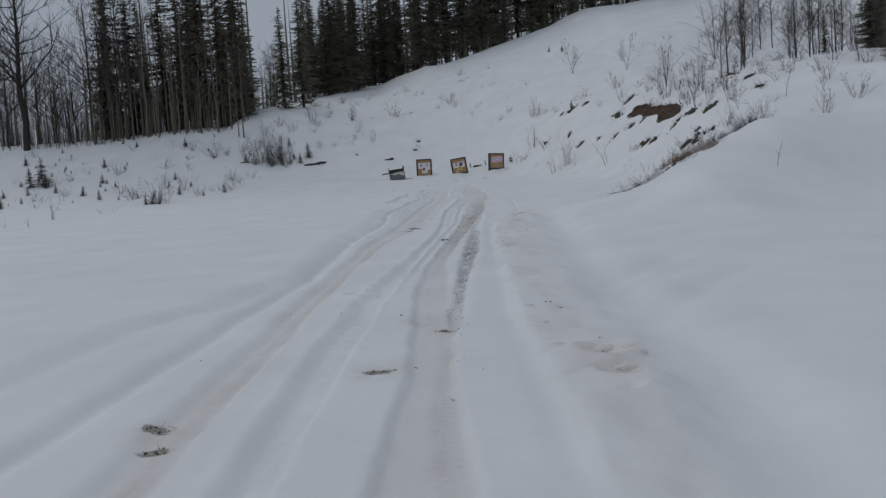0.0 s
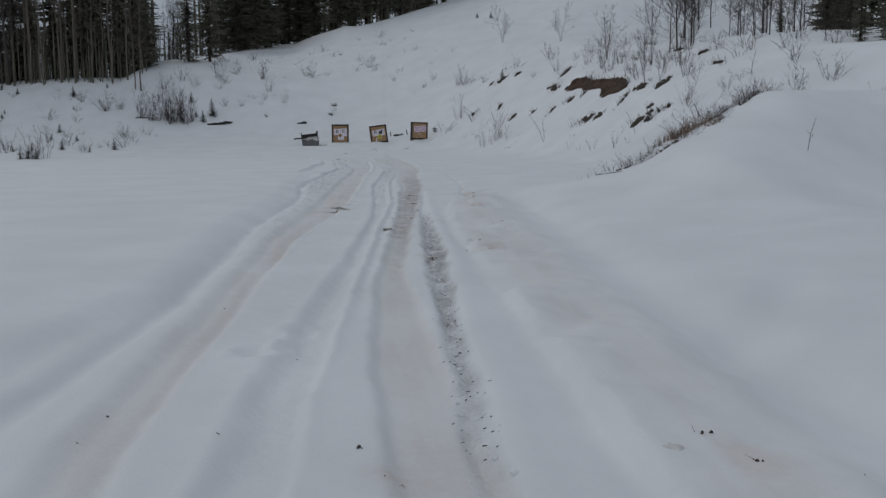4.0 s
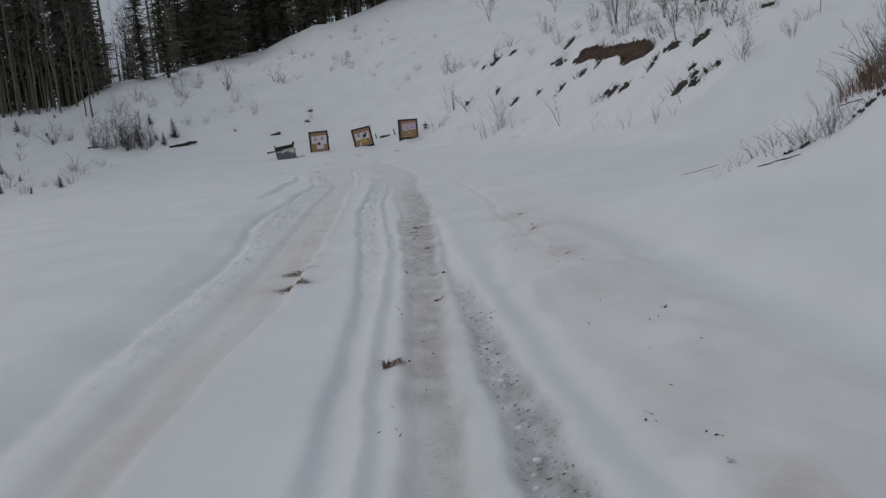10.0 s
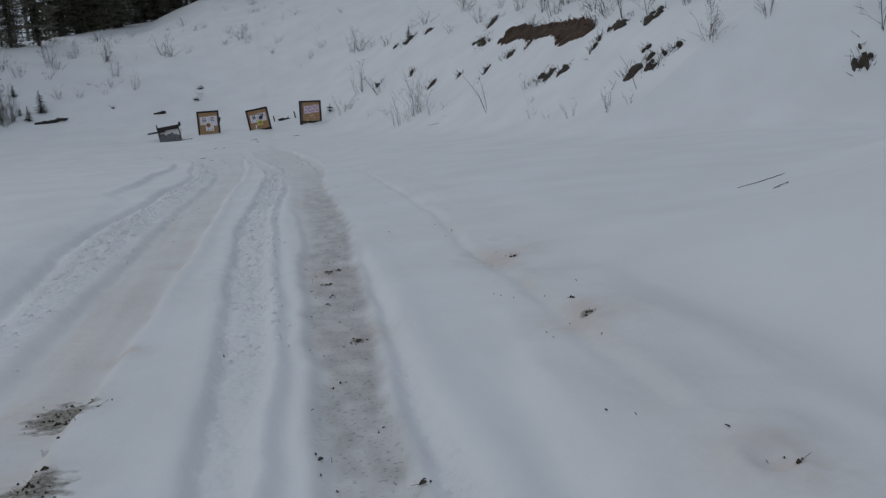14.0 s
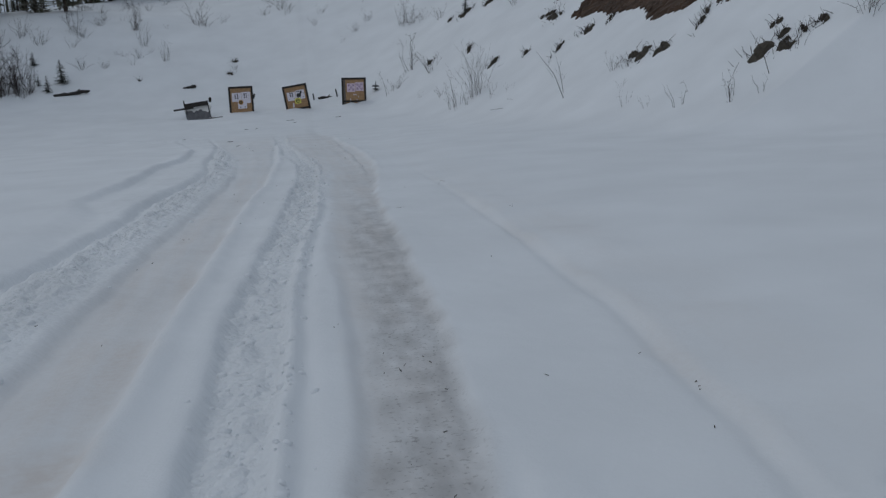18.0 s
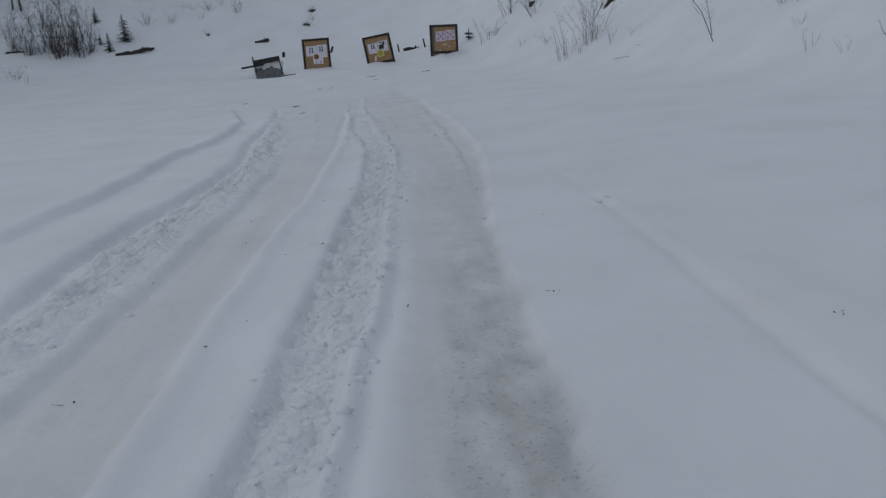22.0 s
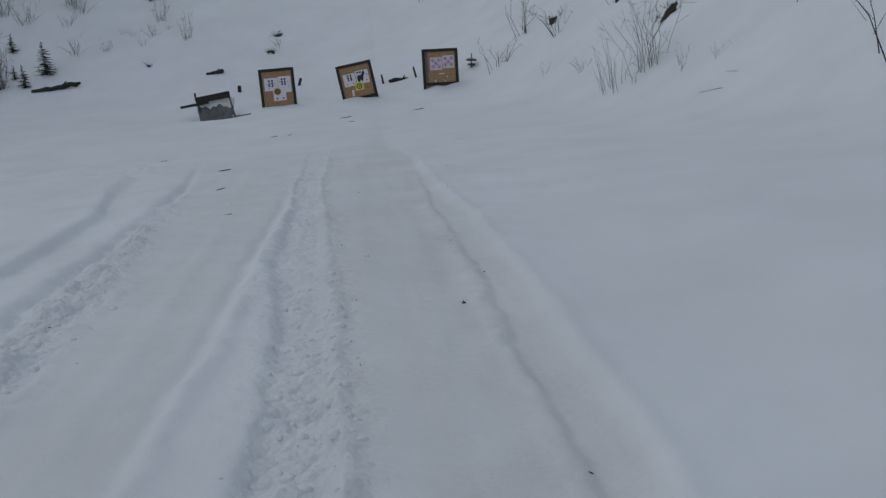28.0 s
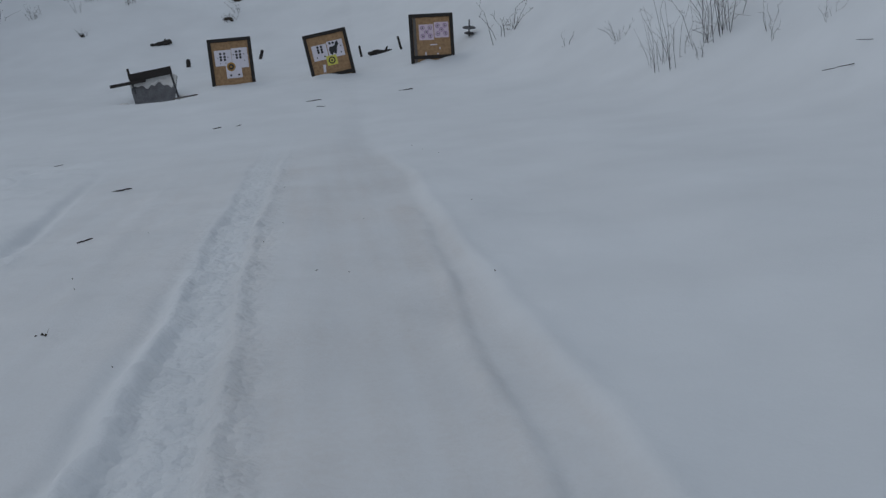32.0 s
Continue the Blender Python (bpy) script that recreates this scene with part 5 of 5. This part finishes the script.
for k in range(15):
    f = ridge_rng.uniform(0.13, 0.36)
    x, y = ridge_spot(f, ridge_rng.uniform(-0.12, 0.5))
    plant(GRASS[ridge_rng.choice((0, 1, 2))], x, y, ridge_rng.uniform(0.55, 0.95), ridge_rng.uniform(0, 360), 0.05)
for k in range(12):
    f = ridge_rng.uniform(0.4, 1.0)
    x, y = ridge_spot(f, ridge_rng.uniform(0.0, 0.7))
    plant(GRASS[2], x, y, ridge_rng.uniform(0.5, 0.9), ridge_rng.uniform(0, 360), 0.05)
for k in range(36):
    f = ridge_rng.uniform(0.10, 1.05)
    x, y = ridge_spot(f, ridge_rng.uniform(0.05, 0.9))
    plant(SHRUBS[ridge_rng.choice((2, 3, 3, 6))], x, y, ridge_rng.uniform(0.45, 0.9), ridge_rng.uniform(0, 360), 0.03)
for k in range(16):
    x, y = ridge_spot(ridge_rng.uniform(-0.14, 0.10), ridge_rng.uniform(-0.1, 0.4))
    plant(SHRUBS[ridge_rng.choice((3, 6))], x, y, ridge_rng.uniform(0.3, 0.6), ridge_rng.uniform(0, 360), 0.03)
for x, y, ln, tn, sd, m in ((6.3, 23.95, 0.9, 12, 41, DIRT), (7.75, 25.1, 0.7, 44, 42, EARTH), (8.9, 26.4, 0.6, 44, 43, DIRT), (5.4, 24.0, 0.5, 4, 44, DIRT)):
    earth_clump(x, y, ln, 0.10, tn, sd, m, "dark strip of earth and roots along the mound", 0.03, 0.0028)
for x, y, k, s in ((12.3, 31.5, 2, 1.0), (12.8, 32, 3, 1.2), (13.4, 32.6, 2, 0.9), (11.4, 31.3, 3, 1.0), (14.6, 33, 2, 0.8), (16.5, 34, 2, 1.0), (16.7, 38.7, 2, 1.1), (17.5, 36.5, 0, 0.8), (18.6, 40, 0, 0.9), (19.5, 42, 0, 0.9), (20.2, 39.5, 2, 1.1), (5.65, 23.9, 3, 0.6), (5.5, 24.6, 6, 0.6), (5.2, 24.4, 6, 0.5), (4.75, 24.5, 6, 0.35), (4.95, 24.7, 3, 0.35), (5.3, 24.9, 3, 0.45), (4.5, 24.3, 6, 0.3), (5.7, 25.2, 3, 0.5)):
    plant(SHRUBS[k], x, y, s, sink=0.02)
# willows and stems at the foot of the right bank
for x, y, k, s in ((8.95, 64.2, 8, 0.95), (9.75, 63.8, 7, 1.05), (9.55, 64.0, 7, 0.85), (8.75, 64.5, 8, 0.7), (9.25, 63.6, 6, 1.0), (10.1, 62.6, 6, 1.0), (9.9, 62.2, 6, 0.8), (7.42, 73.0, 3, 1.9), (7.7, 73.0, 3, 0.8), (8.6, 73.8, 1, 1.0), (9.35, 71.5, 3, 1.7), (10.4, 61.3, 3, 0.6), (8.9, 67.1, 3, 0.8), (8.2, 69, 6, 0.8),
                   (11.3, 47.9, 6, 1.3), (11.85, 46.1, 6, 1.5), (11.9, 46.4, 6, 1.0), (12.2, 45.4, 6, 0.9), (10.9, 50.5, 6, 0.9), (11.0, 49.3, 6, 0.7), (13.4, 46.0, 3, 1.0), (14.6, 45.0, 2, 1.0), (13.8, 46.4, 3, 0.8), (11.9, 53.9, 2, 0.7), (12.1, 53.2, 3, 0.8), (11.4, 52.0, 3, 0.5),
                   (15.7, 75.7, 2, 1.5), (13.3, 76.5, 2, 1.2), (12.6, 77.5, 3, 1.2), (9.7, 82.8, 1, 0.95), (10.2, 82.2, 0, 0.9), (10.8, 81.6, 3, 1.3), (11.3, 78.8, 2, 0.9), (13.5, 71, 3, 1.0), (15.9, 56.5, 2, 1.0), (15.6, 54.6, 2, 1.1), (15.4, 53.8, 3, 1.3), (14.9, 61.6, 2, 0.9), (16.0, 58, 3, 1.0),
                   (18.9, 52.0, 2, 1.1), (19.5, 50.3, 2, 1.0), (18.5, 48.5, 3, 1.3), (20.5, 51, 0, 0.8), (21.5, 49, 2, 1.2), (22.6, 52.5, 0, 0.9), (20, 47, 2, 1.0), (22, 46.3, 0, 0.8)):
    plant(SHRUBS[k], x, y, s, sink=0.02)
# the leaning stems and fallen sticks before the bank
for x, y, h, lean_x, lean_y in ((10.65, 55.1, 1.5, -0.55, 0.1), (10.8, 55.6, 1.2, -0.15, 0.1), (12.7, 45.9, 1.0, -0.4, 0.2), (8.62, 22.9, 0.62, 0.30, 0.1), (17.3, 44.6, 1.2, 0.2, 0.0)):
    stem = base("leaning_sapling", "single leaning bare sapling in the snow", "sapling", "single saplings in the snow")
    g = Geo()
    g.tube([(0, 0, -0.1), (lean_x * 0.35 * h, lean_y * 0.4 * h, h * 0.5), (lean_x * h, lean_y * h, h)], [0.007 * h + 0.003, 0.005 * h + 0.002, 0.003], 5)
    for q, a in ((0.3, 1.2), (0.45, -1.0), (0.65, 0.7)):
        o = Vector((lean_x * q * h * 0.9, lean_y * q * h, h * q))
        g.tube([o, o + Vector((a * 0.14 * h, 0.05, 0.22 * h))], [0.005, 0.002], 3)
    part("wood", g, TWIG, stem)
    place(stem, drop(x, y, 0.0))
for x, y, ln, tn, r in ((9.6, 59.3, 0.9, 8, 0.007), (10.1, 59.6, 0.4, 140, 0.006), (5.0, 23.6, 0.9, 20, 0.008), (6.2, 24.2, 0.8, 25, 0.007), (-0.28, 59.0, 0.26, 12, 0.014), (0.09, 55.5, 0.14, 20, 0.010), (0.2, 66.3, 0.18, 5, 0.011), (2.15, 69.2, 0.36, 0, 0.010), (4.35, 69.5, 0.36, 8, 0.012), (0.62, 66.3, 0.12, 30, 0.010), (2.3, 68.0, 0.2, 170, 0.008), (-2.2, 63.4, 0.2, 20, 0.009), (-3.4, 62.3, 0.24, 170, 0.009), (6.2, 28.9, 0.75, 15, 0.006), (6.05, 28.3, 0.5, 40, 0.005)):
    lying("fallen_stick", "thin bare stick lying on the snow", "stick", x, y, ln, r, tn, TWIG, 0.08 if ln > 0.55 else 0.02, int(ln * 10))
# shrubs and saplings on the back slope and the left bank
for x, y, k, s in ((-10.3, 89.7, 1, 1.15), (-6.7, 90.3, 4, 0.6), (-2.85, 91.9, 0, 1.2), (2.9, 92.6, 0, 0.9), (10.2, 90.2, 3, 0.9), (-4.6, 86.1, 1, 0.7), (-7.7, 87.2, 3, 0.6), (-5.6, 87.5, 3, 0.6), (-13.4, 89.1, 0, 1.0), (-6.0, 88.3, 1, 0.8), (-12.2, 88.0, 0, 0.9), (-9.0, 91.0, 3, 1.2), (-14.5, 87.4, 0, 1.1),
                   (-12.9, 81.5, 4, 1.0), (-12.3, 81.9, 4, 0.8), (-13.4, 82.0, 4, 0.85), (-12.6, 82.6, 4, 0.7), (-11.7, 81.7, 4, 0.6), (-14.6, 81.6, 4, 0.8), (-13.2, 81.2, 5, 1.0), (-12.2, 81.4, 5, 0.8), (-15.4, 82.2, 4, 0.7), (-14.1, 81.8, 0, 1.0), (-13.0, 82.8, 1, 1.0), (-11.9, 81.1, 0, 0.95), (-13.9, 82.6, 0, 1.2), (-12.4, 83.5, 1, 1.1), (-14.9, 84.5, 0, 1.3), (-18.5, 83.2, 5, 1.25), (-20.6, 84.6, 5, 0.75), (-17.3, 83.4, 5, 0.8), (-18.6, 65.2, 0, 1.3), (-18.1, 65.5, 1, 1.1), (-19.2, 66.0, 3, 1.5), (-26.2, 81.1, 5, 0.9), (-20.7, 75.5, 1, 0.75), (-18.8, 73.2, 2, 1.3), (-15.6, 36.9, 6, 0.9), (-17.0, 37.8, 6, 0.8), (-17.7, 44.4, 6, 2.2), (-16.6, 48, 6, 0.9), (-16.1, 48.5, 6, 0.8), (-16.0, 77.5, 3, 1.0), (-14.8, 78.5, 6, 1.2), (-13.5, 77, 6, 0.9)):
    plant(SHRUBS[k], x, y, s, sink=0.02)
for x, y, k, s in ((-10.2, 83.2, 0, 0.95), (-12.1, 85.3, 1, 0.85), (-10.75, 81.9, 1, 0.95), (-11.4, 82.8, 1, 0.6), (-32.5, 80.4, 2, 1.05), (-33.4, 80.0, 2, 0.75), (-31.9, 79.6, 0, 0.8), (-30.2, 77.2, 1, 0.8), (-30.9, 68.6, 1, 0.9), (-35.7, 85.1, 1, 0.9), (-18.4, 64.9, 1, 0.7), (-18.9, 65.1, 1, 0.9), (-19.3, 64.8, 1, 0.75), (14.5, 95.4, 1, 0.7), (13.4, 97.0, 1, 0.6), (12.0, 75.4, 1, 0.85), (26, 48, 2, 0.8)):
    plant(YOUNG[k], x, y, s, sink=0.03)
for _ in range(46):
    y = rng.uniform(44, 74)
    x = float(np.interp(y, [44, 53, 62, 74], [15.5, 16.2, 15.5, 13.5])) + rng.random() ** 1.3 * 9
    plant(SHRUBS[rng.choice((0, 1, 2, 2, 3, 3))], x, y, rng.uniform(0.6, 1.2), sink=0.02)
count = 0
while count < 64:
    x, y = rng.uniform(-41, -15), rng.uniform(69, 88)
    if rng.random() < 0.55 + 0.45 * math.sin(x * 0.9):
        plant(YOUNG[rng.choice((0, 1, 1))], x, y, rng.uniform(0.22, 0.6), sink=0.03)
        count += 1
for _ in range(60):
    plant(SHRUBS[rng.choice((2, 3, 6, 6))], rng.uniform(-38, -14), rng.uniform(67, 87), rng.uniform(0.7, 1.5), sink=0.02)
for _ in range(58):
    plant(SHRUBS[rng.choice((3, 6, 2))], rng.uniform(-12, 9), rng.uniform(84, 104), rng.uniform(0.6, 1.2), sink=0.02)

# ---- dirt, tufts and litter on the road ----
def crumb_patch(x, y, wide, long, count, seed, label="dark crumbs of soil and grass melted out of the snow"):
    """A scatter of crumbs and dead grass blades, thick in the middle."""
    rnd = random.Random(seed)
    thing = base("dirt_patch", label, "dirt", "dirt patches on the road")
    z0 = float(ground_height(x, y))
    g, blades = Geo(), Geo()
    for n in range(count):
        px, py = rnd.gauss(0, 0.42) * wide, rnd.gauss(0, 0.42) * long
        pz = float(ground_height(x + px, y + py)) - z0 + 0.002
        r, q = rnd.uniform(0.0015, 0.006) * (1.5 if rnd.random() < 0.15 else 1), rnd.uniform(0, 6.28)
        e = rnd.uniform(0.6, 2.0) * r
        g.tube([(px - e * math.cos(q), py - e * math.sin(q), pz), (px, py, pz + r * 0.7), (px + e * math.cos(q), py + e * math.sin(q), pz)], [r * 0.5, r, r * 0.4], 4)
        if n % 5 == 0:
            ln = rnd.uniform(0.02, 0.06)
            blades.tube([(px, py, pz), (px + ln * math.cos(q), py + ln * math.sin(q), pz + ln * rnd.uniform(0.1, 0.6))], [0.0016, 0.0008], 3)
    tagged(part("crumbs", g, DIRT, thing), "dark crumbs of soil", kind="stuff")
    tagged(part("dead_grass", blades, DRY_GRASS, thing), "thin dead grass blades", kind="stuff")
    return place(thing, Matrix.Translation((x, y, z0)))


for k, (sx, sy, wide, long) in enumerate(THAWED):
    crumb_patch(sx, sy, wide * 0.8, long * 0.8, int(8 + 420 * wide * long), 80 + k)
# single crumbs of bark and earth that lie about the road
for k, (sx, sy, size) in enumerate(((2.74, 29.17, 0.05), (1.11, 27.95, 0.06), (1.10, 25.03, 0.06), (0.74, 23.26, 0.07), (-0.47, 23.0, 0.05), (2.08, 22.2, 0.07), (2.37, 24.77, 0.06), (1.26, 9.15, 0.05), (-0.32, 9.72, 0.05), (-0.19, 9.36, 0.05), (1.51, 17.59, 0.05), (1.13, 16.73, 0.06), (1.37, 16.54, 0.06), (2.04, 19.63, 0.05), (1.33, 17.79, 0.06),
                                    (-2.0, 7.97, 0.05), (1.17, 9.47, 0.06), (2.12, 48.6, 0.06), (2.71, 46.8, 0.05), (2.45, 36.49, 0.05), (3.55, 35.41, 0.05), (0.0, 35.7, 0.05), (3.46, 39.2, 0.07), (2.44, 39.2, 0.04), (1.07, 38.58, 0.04), (0.52, 52.44, 0.05), (1.30, 7.48, 0.05), (1.1, 26.3, 0.06), (1.2, 26.6, 0.05), (0.95, 24.2, 0.06), (1.0, 23.5, 0.05), (1.05, 22.8, 0.05))):
    crumb_patch(sx, sy, size, size * 1.2, 3, 140 + k, "few dark crumbs of bark lying on the packed snow")
tuft = grass_clump(0.06, 12, 0.05, 55)
tagged(tuft, "tiny tuft of dead brown grass on the road", "grass", "tufts on the road")
for x, y, s in ((0.66, 16.25, 1.0), (0.60, 16.1, 0.7), (-0.4, 22.95, 0.9), (-0.25, 23.1, 0.7), (0.30, 19.45, 1.0), (1.33, 17.0, 0.5), (-0.36, 23.85, 0.6)):
    plant(tuft, x, y, s, sink=0.0)


def snow_lump(x, y, r, seed):
    """A worn lump of dirty snow thrown up by a plough."""
    rnd = random.Random(seed)
    thing = base("snow_lump", "worn brownish lump of snow on the road's edge", "snow", "snow lumps on the berm")
    bm = bmesh.new()
    bmesh.ops.create_icosphere(bm, subdivisions=3, radius=r)
    for v in bm.verts:
        v.co *= 1 + 0.32 * noise.noise(v.co * 1.6 / r + Vector((seed, 0, 0))) + 0.10 * noise.noise(v.co * 6 / r) + 0.06 * rnd.uniform(-1, 1)
        v.co.z *= 0.42
    me = bpy.data.meshes.new("lump")
    bm.to_mesh(me)
    bm.free()
    me.materials.append(OLD_SNOW)
    me.polygons.foreach_set("use_smooth", [True] * len(me.polygons))
    ob = new("lump", me)
    ob.parent = thing
    place(thing, drop(x, y, r * 0.3, seed * 40))


for k, (x, y, r) in enumerate(((1.33, 7.25, 0.11), (1.38, 6.62, 0.12), (1.52, 6.9, 0.06), (1.0, 7.6, 0.07), (1.02, 8.6, 0.07), (0.95, 9.3, 0.06), (1.5, 7.1, 0.07))):
    snow_lump(x, y, r, k)
bits = Geo()
for _ in range(70):
    y = rng.uniform(3, 62)
    u = rng.choice((rng.gauss(0.85, 0.16), rng.gauss(-0.85, 0.3), rng.gauss(0.1, 0.3), rng.gauss(2.0, 0.2)))
    x = float(road_middle(y)) + u
    z = float(ground_height(x, y)) + 0.003
    a, ln, w = rng.uniform(0, 6.28), rng.uniform(0.003, 0.012), rng.uniform(0.002, 0.004)
    dx, dy = math.cos(a) * ln, math.sin(a) * ln
    bits.tube([(x - dx, y - dy, z), (x + dx, y + dy, z + 0.006)], [w, w * 0.7], 4)
for _ in range(80):
    y = rng.uniform(18, 31)
    x = float(road_middle(y)) + rng.choice((float(track("rut_outer", y)) - rng.uniform(0.05, 0.4), float(track("rut_outer", y)) - rng.uniform(0.05, 0.4), float(track("foot", y)) + rng.gauss(0, 0.15)))
    z = float(ground_height(x, y)) + 0.003
    a, ln, w = rng.uniform(0, 6.28), rng.uniform(0.003, 0.010), rng.uniform(0.0015, 0.0035)
    bits.tube([(x - math.cos(a) * ln, y - math.sin(a) * ln, z), (x + math.cos(a) * ln, y + math.sin(a) * ln, z + 0.008)], [w, w * 0.7], 4)
for _ in range(130):
    y = rng.uniform(9.5, 22)
    x = float(road_middle(y)) + float(track("groove_left", y) + track("groove_right", y)) / 2 + rng.gauss(0, 0.055)
    z = float(ground_height(x, y)) + 0.003
    a, ln, w = rng.uniform(-0.5, 0.5), rng.uniform(0.003, 0.012), rng.uniform(0.0015, 0.0035)
    bits.tube([(x - math.cos(a) * ln, y - math.sin(a) * ln, z), (x + math.cos(a) * ln, y + math.sin(a) * ln, z + 0.005)], [w, w * 0.7], 4)
litter = new("bark_litter", bits.mesh("bark_litter", DIRT))
tagged(litter, "small dark bits of bark and needles strewn on the snow", "litter", kind="stuff")

# clods of broken snow along the churned tracks
clods = Geo()
for n_clod in range(1750):
    y = rng.uniform(25, 48) if n_clod < 1500 else rng.uniform(7, 22)
    narrow, outer = float(track("narrow_left", y) + track("narrow_right", y)) / 2, float(track("outer", y) + track("left_outer", y)) / 2
    u = rng.choice((narrow + rng.gauss(0, 0.09), narrow + rng.gauss(0, 0.11), outer + rng.gauss(0.0, 0.2) if y < 51 else narrow + rng.gauss(0, 0.1), narrow + rng.gauss(0.22, 0.05)))
    if n_clod >= 1500:
        u = float(track("groove_left", y) + track("groove_right", y)) / 2 + rng.gauss(0, 0.07)
    x = float(road_middle(y)) + u
    r = (0.007 + 0.026 * rng.random() ** 3) * (1 if n_clod < 1500 else 0.7)
    z = float(ground_height(x, y)) - r * 0.1
    n, a = len(clods.v), rng.uniform(0, 1.5)
    edge = [rng.uniform(0.75, 1.25) * r for _ in range(6)]
    for level, share in ((-0.3, 0.9), (0.25, 1.0), (0.62, 0.62)):
        for i in range(6):
            q = a + i * math.pi / 3
            clods.v.append((x + edge[i] * share * math.cos(q), y + edge[i] * share * math.sin(q), z + level * r * rng.uniform(0.8, 1.2)))
    clods.v.append((x, y, z + 0.75 * r))
    clods.f += [(n + 6 * lv + i, n + 6 * lv + (i + 1) % 6, n + 6 * lv + 6 + (i + 1) % 6, n + 6 * lv + 6 + i) for lv in (0, 1) for i in range(6)]
    clods.f += [(n + 12 + i, n + 12 + (i + 1) % 6, n + 18) for i in range(6)]
tagged(new("snow_clods", clods.mesh("snow_clods", SNOW, True)), "small clods of broken snow along the churned tracks", "snow", kind="stuff")
